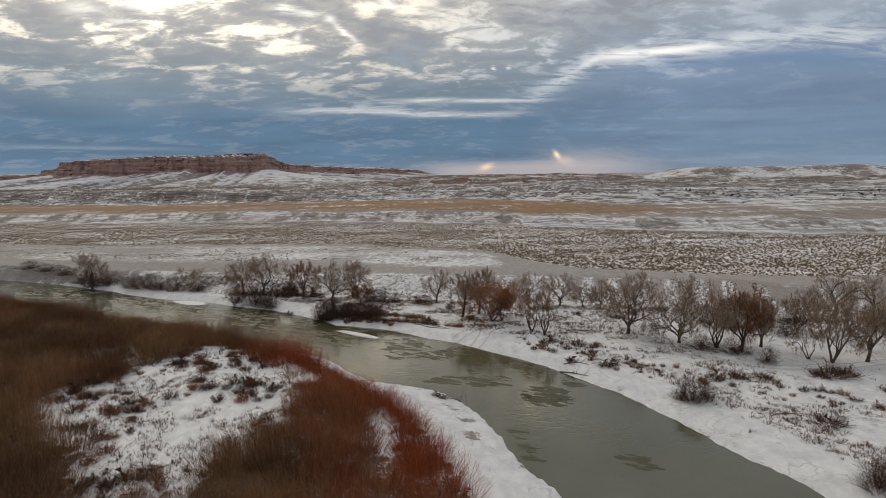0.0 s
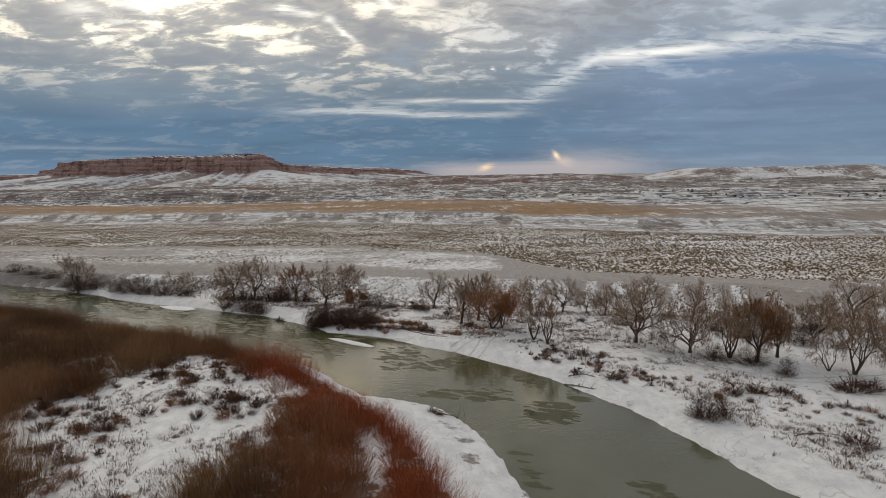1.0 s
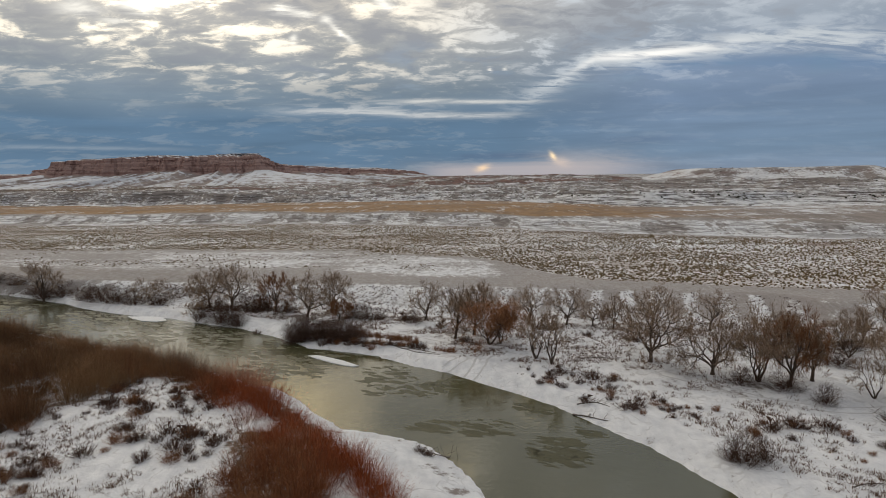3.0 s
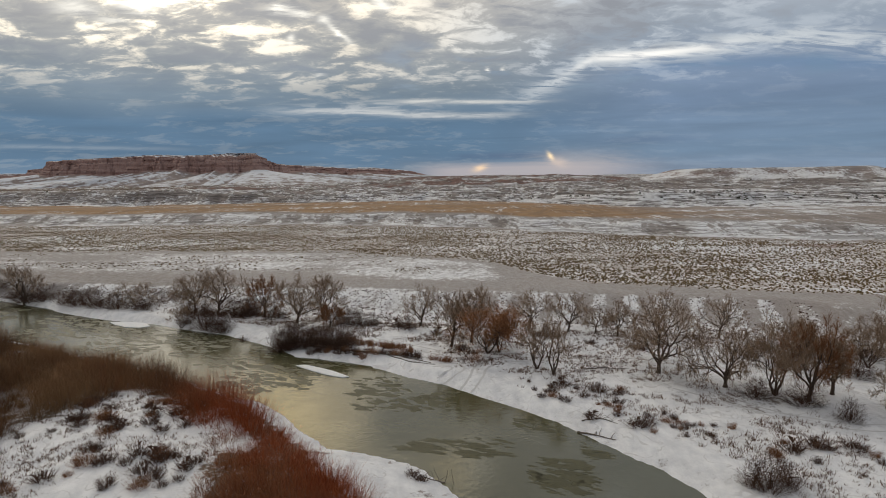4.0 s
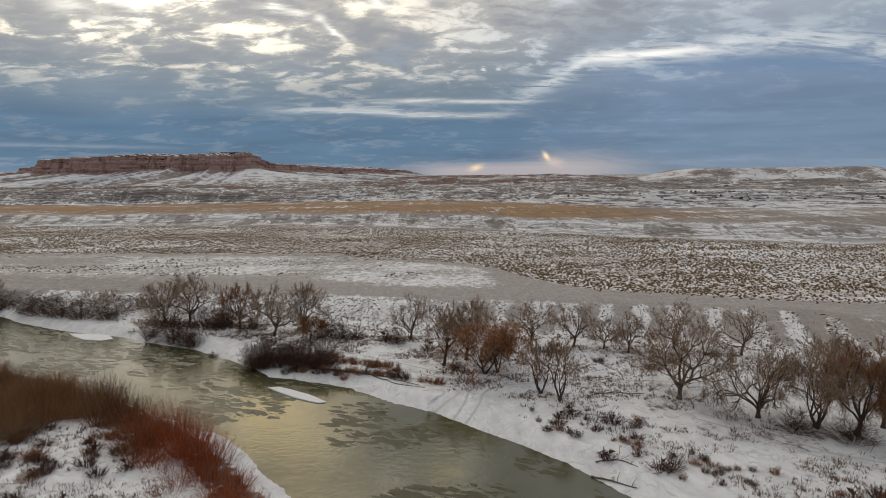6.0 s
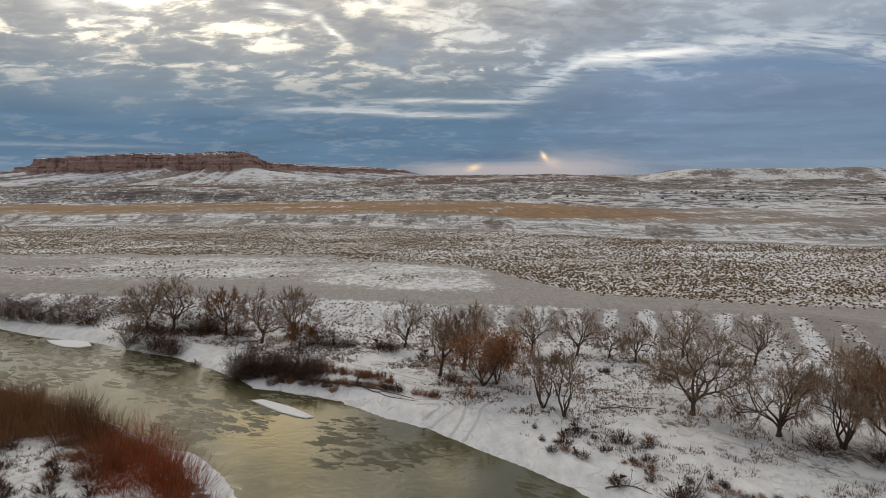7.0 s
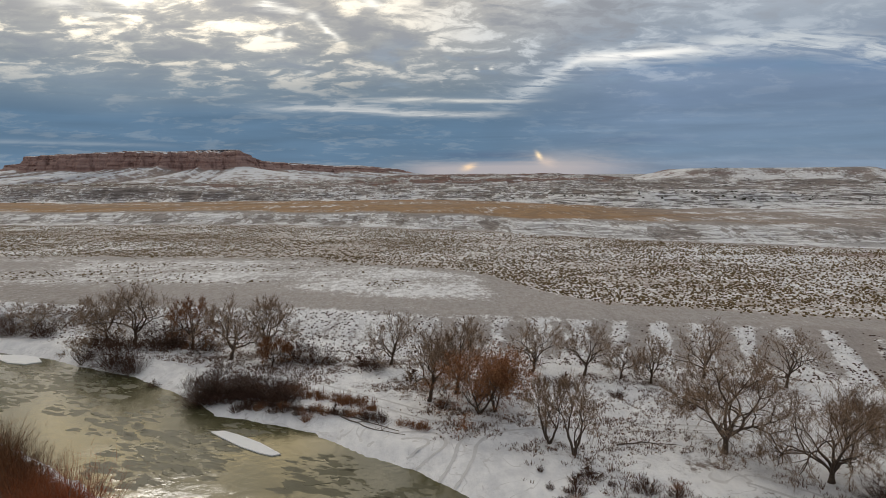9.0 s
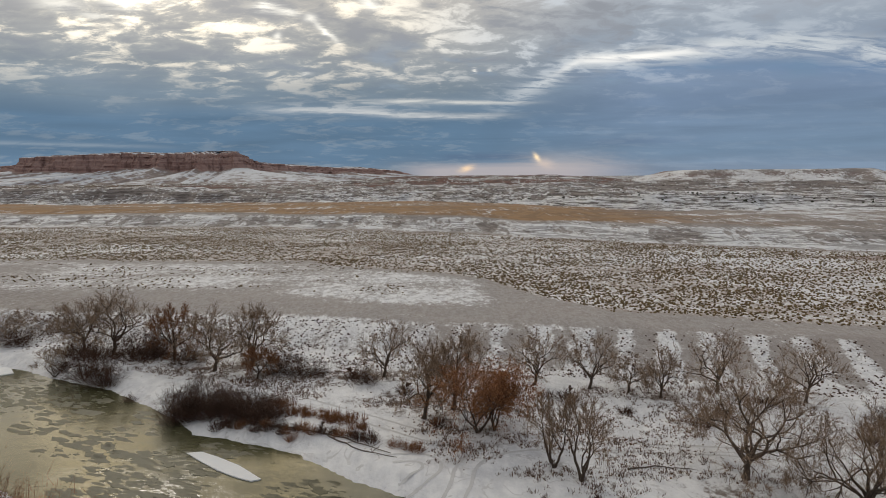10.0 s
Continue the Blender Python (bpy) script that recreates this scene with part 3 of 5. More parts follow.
    far_relief = k.math("MULTIPLY", k.math("ADD", chips, lumps), k.math("MULTIPLY", bad, 5.0))
    bumped(k, b, k.math("ADD", k.math("ADD", k.math("MULTIPLY", fine, 0.5), mid), far_relief), 0.7, 0.25)
    return m


def water_material():
    m, k, b = material("river_water")
    p = k.node("ShaderNodeNewGeometry").outputs["Position"]
    murk = k.noise(p, 0.09, 4, 0.55, 0.6)
    flow = k.noise(k.scaled(p, 0.5, 0.9, 1), 0.9, 5, 0.6, 0.4)
    k.link(k.mix(murk, (0.060, 0.059, 0.027), (0.110, 0.105, 0.055)), b.inputs["Base Color"])
    k.link(k.span(flow, 0.3, 0.75, 0.03, 0.16), b.inputs["Roughness"])
    b.inputs["IOR"].default_value = 1.5
    b.inputs["Specular IOR Level"].default_value = 0.85
    bumped(k, b, k.math("ADD", k.noise(p, 1.6, 3, 0.5), k.math("MULTIPLY", flow, 1.2)), 0.13, 0.10)
    return m


def plain_material(name, dark, light, scale=6.0, rough=0.85, island=False, bump=0.0):
    """Two tones mixed by noise, or by random tone per separate twig."""
    m, k, b = material(name)
    p = k.node("ShaderNodeTexCoord").outputs["Object"]
    tone = k.noise(p, scale, 4, 0.6)
    if island:
        tone = k.math("ADD", k.math("MULTIPLY", tone, 0.4), k.math("MULTIPLY", k.node("ShaderNodeNewGeometry").outputs["Random Per Island"], 0.6))
    k.link(k.mix(tone, dark, light), b.inputs["Base Color"])
    b.inputs["Roughness"].default_value = rough
    b.inputs["Specular IOR Level"].default_value = 0.15
    if bump:
        bumped(k, b, k.noise(p, scale * 3, 4, 0.6), 0.7, bump)
    return m


def willow_material():
    m, k, b = material("willow_twigs")
    rnd = k.node("ShaderNodeNewGeometry").outputs["Random Per Island"]
    brown = k.mix(k.math("ADD", k.math("MULTIPLY", rnd, 0.5), k.math("MULTIPLY", k.attr("tone"), 0.6)), (0.042, 0.025, 0.013), (0.31, 0.180, 0.088))
    rust = k.mix(rnd, (0.19, 0.042, 0.014), (0.44, 0.12, 0.042))
    k.link(k.mix(k.attr("hue"), brown, rust), b.inputs["Base Color"])
    b.inputs["Roughness"].default_value = 0.8
    b.inputs["Specular IOR Level"].default_value = 0.15
    return m


def mesa_material():
    m, k, b = material("red_sandstone")
    p = k.node("ShaderNodeNewGeometry").outputs["Position"]
    beds = k.noise(k.scaled(p, 0.004, 0.004, 0.16), 1.0, 4, 0.6)
    joints = k.noise(k.scaled(p, 0.05, 0.05, 0.006), 1.0, 5, 0.65)
    blotch = k.noise(p, 0.02, 4, 0.6)
    rock = k.mix(k.span(beds, 0.25, 0.75), (0.25, 0.145, 0.125), (0.45, 0.315, 0.275))
    rock = k.mix(k.span(joints, 0.5, 0.32, 0.0, 0.7), rock, (0.13, 0.075, 0.066))
    gul = k.noise(k.scaled(p, 0.08, 0.03, 0.025), 1.0, 6, 0.65)
    cover = k.math("ADD", k.attr("snow"), k.math("MULTIPLY", k.math("SUBTRACT", gul, 0.5), 1.1))
    cover = k.math("ADD", cover, k.math("MULTIPLY", k.math("SUBTRACT", blotch, 0.5), 0.7))
    scree = k.mix(blotch, (0.22, 0.175, 0.16), (0.34, 0.29, 0.265))
    rock = k.mix(k.attr("scree"), rock, scree)
    k.link(k.mix(k.span(cover, 0.38, 0.66), rock, (0.68, 0.69, 0.72)), b.inputs["Base Color"])
    b.inputs["Roughness"].default_value = 0.95
    b.inputs["Specular IOR Level"].default_value = 0.1
    bumped(k, b, joints, 0.8, 4.0)
    return m


M_GROUND, M_WATER, M_WILLOW, M_MESA = ground_material(), water_material(), willow_material(), mesa_material()
M_BARK = plain_material("cottonwood_bark", (0.045, 0.033, 0.026), (0.14, 0.105, 0.082), 5, bump=0.03)
M_TWIG = plain_material("bare_twigs", (0.17, 0.118, 0.080), (0.40, 0.285, 0.20), 2, island=True)
M_TWIG_RED = plain_material("russet_twigs", (0.16, 0.07, 0.035), (0.30, 0.15, 0.075), 2, island=True)
M_LEAF = plain_material("dead_leaves", (0.22, 0.092, 0.042), (0.44, 0.205, 0.098), 2, island=True)
M_SAGE = plain_material("sagebrush_leaves", (0.080, 0.056, 0.026), (0.235, 0.165, 0.080), 0.4, island=True)
M_JUNIPER = plain_material("juniper", (0.03, 0.032, 0.022), (0.075, 0.072, 0.05), 0.4, island=True)
M_WEED = plain_material("dry_weeds", (0.085, 0.046, 0.032), (0.24, 0.145, 0.092), 0.5, island=True)
M_BUSH = plain_material("bush_twigs", (0.045, 0.026, 0.020), (0.145, 0.082, 0.058), 2, island=True)
M_ICE = plain_material("snowy_ice", (0.72, 0.73, 0.74), (0.84, 0.84, 0.84), 1.5, 0.6, bump=0.02)
M_SLUSH = plain_material("grey_slush_ice", (0.055, 0.053, 0.028), (0.125, 0.117, 0.068), 0.8, 0.45)


# ---------------------------------------------------------------- mesh helpers
def mesh_np(name, verts, faces, mat, smooth=False, attrs=None):
    """A mesh from arrays; all faces have the same number of corners."""
    me = bpy.data.meshes.new(name)
    verts, faces = np.asarray(verts, np.float32), np.asarray(faces, np.int32)
    k = faces.shape[1]
    me.vertices.add(len(verts))
    me.vertices.foreach_set("co", verts.ravel())
    me.loops.add(faces.size)
    me.loops.foreach_set("vertex_index", faces.ravel())
    me.polygons.add(len(faces))
    me.polygons.foreach_set("loop_start", np.arange(0, faces.size, k, dtype=np.int32))
    me.polygons.foreach_set("use_smooth", np.full(len(faces), smooth))
    for key, values in (attrs or {}).items():
        me.attributes.new(key, "FLOAT", "POINT").data.foreach_set("value", np.asarray(values, np.float32))
    me.materials.append(mat)
    me.update(calc_edges=True)
    return me


def part(name, me, parent, label=""):
    ob = new(name, me)
    ob.parent = parent
    if label:
        ob["label"] = label
    return ob


def grid_faces(rows, cols):
    i = np.arange(rows * cols).reshape(rows, cols)
    return np.stack([i[:-1, :-1], i[:-1, 1:], i[1:, 1:], i[1:, :-1]], -1).reshape(-1, 4)


# ---------------------------------------------------------------- ground, river
def grown(a, b, first, rate):
    vals = [a]
    while vals[-1] < b:
        vals.append(vals[-1] + first + rate * (vals[-1] - a))
    return np.array(vals)


def build_ground():
    ys = np.concatenate([34 - grown(0, 500, 3.0, 0.12)[:0:-1], np.arange(34, 178, 0.75), grown(178, 4700, 0.9, 0.0095)])
    inner = np.linspace(-1, 1, 330)
    outer = 1 + grown(0, 30, 0.012, 0.16)[1:]
    us = np.concatenate([-outer[::-1], inner, outer])
    half = np.where(ys < 150, 118.0, 118.0 + (ys - 150) * 0.80)
    U, Y = np.meshgrid(us, ys)
    X = np.clip(U * half[:, None], -4700, 4700)
    z, q = land(X, Y)
    snow, tan, red, soil_shade, bad, dust = land_cover(X, Y, z, q)
    me = mesh_np("ground", np.stack([X, Y, z], -1).reshape(-1, 3), grid_faces(*X.shape), M_GROUND, True,
                 dict(snow=snow.ravel(), tan=tan.ravel(), red=red.ravel(), soil_shade=soil_shade.ravel(), bad=bad.ravel(), dust=dust.ravel()))
    return tagged(new("ground", me), "snow-dusted desert ground with river flat, benches and badlands", "ground", kind="structure")


def build_water():
    t = np.linspace(0, 1, 420)
    o = np.linspace(0, 1, 24)
    ys = -400 + 700 * t
    fx = np.interp(ys, FAR_SHORE[:, 1], FAR_SHORE[:, 0]) + 6
    nx = np.interp(ys, NEAR_SHORE[:, 1], NEAR_SHORE[:, 0]) - 6
    X = nx[:, None] + (fx - nx)[:, None] * o
    Y = np.repeat(ys[:, None], len(o), 1)
    me = mesh_np("river", np.stack([X, Y, np.full_like(X, WATER)], -1).reshape(-1, 3), grid_faces(*X.shape), M_WATER, True)
    return tagged(new("river", me), "murky green-grey river with drifting slush ice", "river", kind="structure")


build_ground()
RIVER = build_water()


def ground_at(x, y):
    return float(land(np.array([x]), np.array([y]))[0][0])


# ---------------------------------------------------------------- mesas
def blocks(s, size, seed):
    """Stepped offsets along a cliff: jointed blocks of uneven width, -0.5 to 0.5."""
    u = s / size + 1.6 * fbm(s / size / 3, s * 0, 2, seed)
    cell = np.floor(u)
    edge = step(u - cell, 0.0, 0.12)
    a, b = (vnoise(c * 7.31 + 0.5, c * 0 + 0.5, seed + 3) for c in (cell - 1, cell))
    return a + (b - a) * edge - 0.5


def build_mesa(name, label, line, top, foot, base, out, seed, columns):
    """A cliffed ridge along a line of x, y points; top, foot (of the cliff) and base heights; out: width of the scree."""
    pts = np.array(line, float)
    seg = np.r_[0, np.cumsum(np.hypot(*np.diff(pts, axis=0).T))]
    s = np.linspace(0, seg[-1], columns)
    cx, cy = np.interp(s, seg, pts[:, 0]), np.interp(s, seg, pts[:, 1])
    tops, feet = np.interp(s, seg, top), np.interp(s, seg, foot)
    tx, ty = np.gradient(cx), np.gradient(cy)
    ln = np.hypot(tx, ty)
    nx, ny = ty / ln, -tx / ln                      # towards the river
    butt = (ridged(s / 75, s * 0, 3, seed) - 0.5) * 60 + blocks(s, 26, seed + 5) * 22 + blocks(s, 9, seed + 6) * 8
    rim = tops + blocks(s, 60, seed + 9) * 7 + blocks(s, 15, seed + 10) * 3 - np.maximum(0, fbm(s / 20, s * 0, 3, seed + 11) - 0.6) * 26
    feet = np.minimum(feet + (ridged(s / 70, s * 0, 3, seed + 15) - 0.5) * 22, rim - 3)
    rows = []
    for dist, lift, sn in ((-150, 8.5, 0.7), (-60, 6.0, 0.6), (-58, 3.0, 0.2), (-12, 1.6, 0.75)):
        rows.append((dist + butt, rim + lift, np.full_like(s, sn), np.full_like(s, 0.5)))
    for i in range(15):
        v = i / 14
        ledge = blocks(s, 20, seed + 21 + i // 4) * 9 + blocks(s, 7, seed + 31 + i // 2) * 4
        rows.append((butt + v * 10 + 4 * (i // 5) + ledge, rim + (feet - rim) * v, np.full_like(s, 0.04 + 0.14 * (i in (5, 10))), np.full_like(s, 0.0)))
    for i in range(1, 19):
        v = i / 18
        # snow thins in the gullies, which also paints their shade into the scree
        gully = (ridged(s / 26, s * 0 + v * 0.4, 4, seed + 51) - 0.5)
        rows.append((butt * (1 - v) + 20 + v * out * (1 + 0.2 * gully), feet + (base - feet) * v ** 0.62 + gully * 15 * math.sin(math.pi * v) ** 0.7,
                     0.46 + 0.80 * gully - 0.10 * v, np.full_like(s, 1.0)))
    D, Z, S, C = (np.array([r[i] for r in rows]) for i in range(4))
    X, Y = cx + nx * D, cy + ny * D
    me = mesh_np(name, np.stack([X, Y, Z], -1).reshape(-1, 3), grid_faces(*X.shape)[:, ::-1], M_MESA, False, dict(snow=S.ravel(), scree=C.ravel()))
    return tagged(new(name, me), label, "mesa", kind="structure")


build_mesa("mesa", "long red sandstone mesa with snowy scree slopes", [(-1420, 2150), (-1230, 1930), (-1120, 1830), (-900, 1790), (-640, 1790), (-520, 1810), (-455, 1900), (-400, 2100)],
           [40, 46, 82, 90, 92, 92, 64, 56], [34, 38, 45, 46, 46, 45, 41, 36], 6, 420, 200, 760)
build_mesa("far_mesa", "low dark red cliff line receding behind the mesa", [(-760, 2150), (-560, 2180), (-380, 2300), (-200, 2520), (-105, 2640), (-60, 2760)],
           [66, 66, 60, 52, 46, 30], [44, 44, 40, 36, 32, 20], 4, 420, 300, 420)
build_mesa("far_mesa_west", "low red cliff line on the far skyline", [(-2600, 2500), (-1900, 2500), (-1500, 2480), (-1350, 2600)],
           [50, 52, 54, 44], [34, 36, 36, 30], 4, 420, 340, 260)


# ---------------------------------------------------------------- plants
def blades(base, tip, width, rng):
    """Thin upright triangles from base to tip points, as verts and faces."""
    n = len(base)
    side = rng.normal(size=(n, 3))
    side[:, 2] *= 0.15
    side /= np.linalg.norm(side, axis=1)[:, None]
    side *= (np.asarray(width) / 2)[:, None] if np.ndim(width) else width / 2
    v = np.empty((n, 3, 3))
    v[:, 0], v[:, 1], v[:, 2] = base - side, base + side, tip
    return v.reshape(-1, 3), np.arange(n * 3).reshape(-1, 3)


def brush(rng, roots, heights, spreads, stems, width, twigs=2, droop=0.0):
    """Many-stemmed clumps: for each root a fan of stems, each with side twigs. Returns verts, faces and the clump of each vertex."""
    n = len(roots)
    who = np.repeat(np.arange(n), stems)
    m = len(who)
    ang, rad = rng.uniform(0, 2 * np.pi, m), np.sqrt(rng.uniform(0, 1, m))
    hgt = heights[who] * rng.uniform(0.55, 1.05, m) * (1 - 0.45 * rad ** 2)
    out = np.stack([np.cos(ang), np.sin(ang)], 1)
    root = roots[who].copy()
    root[:, :2] += out * (rad * spreads[who] * 0.45)[:, None]
    root[:, 2] -= 0.08
    tip = root.copy()
    tip[:, :2] += out * (rad * spreads[who] * 0.65 * rng.uniform(0.5, 1.2, m))[:, None] + rng.normal(0, 0.06, (m, 2)) * hgt[:, None]
    tip[:, 2] += hgt
    vs, fs, ws = [], [], []
    v, f = blades(root, tip, width, rng)
    vs.append(v), fs.append(f), ws.append(np.repeat(who, 3))
    for _ in range(twigs):
        t = rng.uniform(0.3, 0.9, m)[:, None]
        b = root + (tip - root) * t
        d = rng.normal(0, 1, (m, 3))
        d[:, 2] = np.abs(d[:, 2]) * 1.1 - droop
        e = b + d * (0.16 * hgt)[:, None]
        v, f = blades(b, e, width * 0.7, rng)
        fs.append(f + sum(len(a) for a in vs))
        vs.append(v), ws.append(np.repeat(who, 3))
    return np.concatenate(vs), np.concatenate(fs), np.concatenate(ws)


def tube(path, radii, sides, verts, faces, count):
    """Adds a tapered tube along a path; count: vertices so far. Returns the new count."""
    path = np.asarray(path)
    n = len(path)
    d = np.empty_like(path)
    d[1:-1], d[0], d[-1] = path[2:] - path[:-2], path[1] - path[0], path[-1] - path[-2]
    d /= np.sqrt((d * d).sum(1))[:, None] + 1e-9
    c = np.array((0.31, 0.95, 0.05))
    u = np.stack([d[:, 1] * c[2] - d[:, 2] * c[1], d[:, 2] * c[0] - d[:, 0] * c[2], d[:, 0] * c[1] - d[:, 1] * c[0]], 1)
    u /= np.sqrt((u * u).sum(1))[:, None] + 1e-9
    w = np.stack([d[:, 1] * u[:, 2] - d[:, 2] * u[:, 1], d[:, 2] * u[:, 0] - d[:, 0] * u[:, 2], d[:, 0] * u[:, 1] - d[:, 1] * u[:, 0]], 1)
    a = np.linspace(0, 2 * np.pi, sides, endpoint=False)
    ring = u[:, None] * np.cos(a)[:, None] + w[:, None] * np.sin(a)[:, None]
    verts.append((path[:, None] + ring * np.asarray(radii)[:, None, None]).reshape(-1, 3))
    i = np.arange(n * sides).reshape(n, sides) + count
    r = np.roll(i, -1, 1)
    faces.append(np.stack([i[:-1], r[:-1], r[1:], i[1:]], -1).reshape(-1, 4))
    return count + n * sides


def curve(rng, a, b, lift, wander, n):
    """A crooked path from a to b that bows upwards by lift."""
    t = np.linspace(0, 1, n)[:, None]
    mid = (a + b) / 2 + np.array([0, 0, lift]) + rng.normal(0, wander, 3)
    p = a * (1 - t) ** 2 + 2 * mid * t * (1 - t) + b * t ** 2
    jig = rng.normal(0, wander * 0.55, (n, 3))
    jig[0] = jig[-1] = 0
    return p + jig


def grow(rng, start, way, length, radius, level, last, rise, out):
    """A limb that bends, then splits and splits again. out: wood (paths with radii) and shoots (start, end, level)."""
    n = 6 if level < 2 else 4
    p, d, pts = start.copy(), way / np.linalg.norm(way), [start]
    for _ in range(n - 1):
        d = d + rng.normal(0, 0.17, 3) + np.array([0, 0, rise])
        d /= np.linalg.norm(d)
        p = p + d * length / (n - 1)
        pts.append(p)
    pts = np.array(pts)
    if level >= last - 1:
        out["shoots"].append((pts[0], pts[n // 2])), out["shoots"].append((pts[n // 2], pts[-1]))
    else:
        out["wood"].append((pts, np.linspace(radius, radius * 0.62, n)))
    if level == last:
        return
    kids = 2 + (rng.uniform() < 0.45)
    turn = rng.uniform(0, 6.28)
    side = np.cross(d, rng.normal(0, 1, 3))
    side /= np.linalg.norm(side)
    up = np.cross(d, side)
    for i in range(kids):
        a = turn + 6.28 * i / kids + rng.normal(0, 0.3)
        bend = rng.uniform(0.38, 0.80)
        w = d * math.cos(bend) + (side * math.cos(a) + up * math.sin(a)) * math.sin(bend)
        grow(rng, p, w, length * rng.uniform(0.66, 0.86), radius * 0.62 * (0.85 if i else 1.0), level + 1, last, rise * 0.8, out)
    for _ in range(2 if level else 1):
        at = pts[rng.integers(max(1, n // 3), n - 1)]
        w = d * 0.6 + rng.normal(0, 0.55, 3)
        grow(rng, at, w, length * rng.uniform(0.5, 0.72), radius * 0.40, min(level + 2, last), last, rise, out)


def tree_parts(rng, height, width, trunks, fork, limbs, fuzz, spread, last=4):
    """Wood and fine twigs of a bare tree, scaled to its height and width."""
    out, stems, limb_sets = dict(wood=[], shoots=[]), [], []
    r0 = 0.027 * height / trunks ** 0.45
    for i in range(trunks):
        a = 6.28 * i / trunks + rng.normal(0, 0.4)
        lean = rng.uniform(0.05, 0.30) if trunks == 1 else rng.uniform(0.45, 0.95)
        aim = np.array([math.cos(a) * lean, math.sin(a) * lean, 1.0])
        foot = np.array([math.cos(a), math.sin(a), 0]) * 0.012 * height * (trunks > 1)
        head = foot + aim * height * fork * rng.uniform(0.85, 1.2)
        p = curve(rng, foot, head, 0, 0.05 * height * fork, 6)
        rad = np.linspace(r0 * 1.1, r0 * 0.85, 6)
        rad[0] *= 1.4
        out["wood"].append((p, rad))
        stems.append([len(out["wood"]) - 1])
        n1 = max(2, round(limbs / trunks))
        for j in range(n1):
            b = a + 6.28 * j / n1 + rng.normal(0, 0.35)
            flat = spread * rng.uniform(0.75, 1.3) * (0.45 if j == n1 - 1 and trunks == 1 else 1.0)
            w = np.array([math.cos(b) * flat, math.sin(b) * flat, 1.0]) + aim * 0.3
            first = len(out["wood"])
            grow(rng, p[-1] if j % 2 == 0 else p[4], w, height * rng.uniform(0.20, 0.27), r0 * rng.uniform(0.50, 0.72), 0, last, 0.02, out)
            limb_sets.append(range(first, len(out["wood"])))
    # fit to size
    a, b = (np.array([q[i] for q in out["shoots"]]) for i in (0, 1))
    tall = np.percentile(b[:, 2], 98.5) + 0.03 * height
    wide = np.percentile(np.hypot(b[:, 0], b[:, 1]), 86)
    fit = np.array([width / 2 / wide, width / 2 / wide, height / tall])
    a, b = a * fit, b * fit
    low = 0.10 * height
    far = np.maximum(np.hypot(b[:, 0], b[:, 1]) / (0.62 * width), 1.0)[:, None]
    keep = (b[:, 2] > low) & (a[:, 2] > low)
    b[:, :2] /= far
    a, b = a[keep], b[keep]
    wood = []
    for group in stems + limb_sets:
        verts, faces, count = [], [], 0
        for p, r in (out["wood"][i] for i in group):
            p = p * fit
            p[1:, 2] = np.maximum(p[1:, 2], 0.05 * height)
            count = tube(p, np.maximum(r, 0.012), 8 if r[0] > 0.12 else 5 if r[0] > 0.05 else 3, verts, faces, count)
        wood.append((np.concatenate(verts), np.concatenate(faces)))
    # haze of twigs along every shoot
    mid = np.array([np.median(b[:, 0]), np.median(b[:, 1]), 0.42 * height])
    shell = np.sqrt((((b - mid) / (width / 2, width / 2, 0.55 * height)) ** 2).sum(1)) ** 1.8 + 0.05
    who = rng.choice(len(a), int(fuzz * 540), p=shell / shell.sum())
    t = rng.uniform(0, 1, (len(who), 1))
    d = (b - a)[who]
    ln = np.linalg.norm(d, axis=1)[:, None] + 1e-6
    s_ = a[who] + d * t
    e = s_ + (d / ln * 0.8 + rng.normal(0, 0.50, (len(who), 3)) + np.array([0, 0, 0.18])) * height * rng.uniform(0.03, 0.105, (len(who), 1))
    thick = np.r_[np.full(len(a), 0.045), np.full(len(who), 0.025)]
    v, f = blades(np.concatenate([a, s_]), np.concatenate([b, e]), thick, rng)
    return wood, len(stems), v, f, e


def build_tree(x, y, height, width, seed, label, trunks=1, fork=0.2, twig_mat=None, leaves=0, limbs=5, fuzz=22, spread=0.95, name="cottonwood_tree", last=4):
    """A bare tree: short trunk, crooked forking limbs and a haze of fine twigs."""
    rng = np.random.default_rng(seed)
    wood, stem_count, cv, cf, tips = tree_parts(rng, height, width, trunks, fork, limbs, fuzz, spread, last)
    base = new(name)
    base.location = (x, y, ground_at(x, y) - 0.05)
    for i, (tv, tf) in enumerate(wood):
        name_ = "trunk" if i < stem_count else "limb"
        part(name_, mesh_np(name_, tv, tf, M_BARK, True), base)
    part("crown", mesh_np("crown", cv, cf, twig_mat or M_TWIG), base)
    if leaves:
        at = tips[rng.integers(0, len(tips), leaves)] + rng.normal(0, 0.12, (leaves, 3))
        v, f = blades(at, at + rng.normal(0, 0.12, (leaves, 3)), 0.10, rng)
        part("leaves", mesh_np("leaves", v, f, M_LEAF), base, "withered rust-coloured leaves")
    return tagged(base, label, "tree", "bare riverside trees")


BARE = "bare grey-brown cottonwood standing on the snowy flat"
THIN = "slim bare young cottonwood with pale twigs on snow"
DENSE = "dense many-stemmed bare tree with brown twigs on snow"
RUST = "cottonwood still holding withered rust-orange leaves"
BACK = "small bare cottonwood at the foot of the bank"

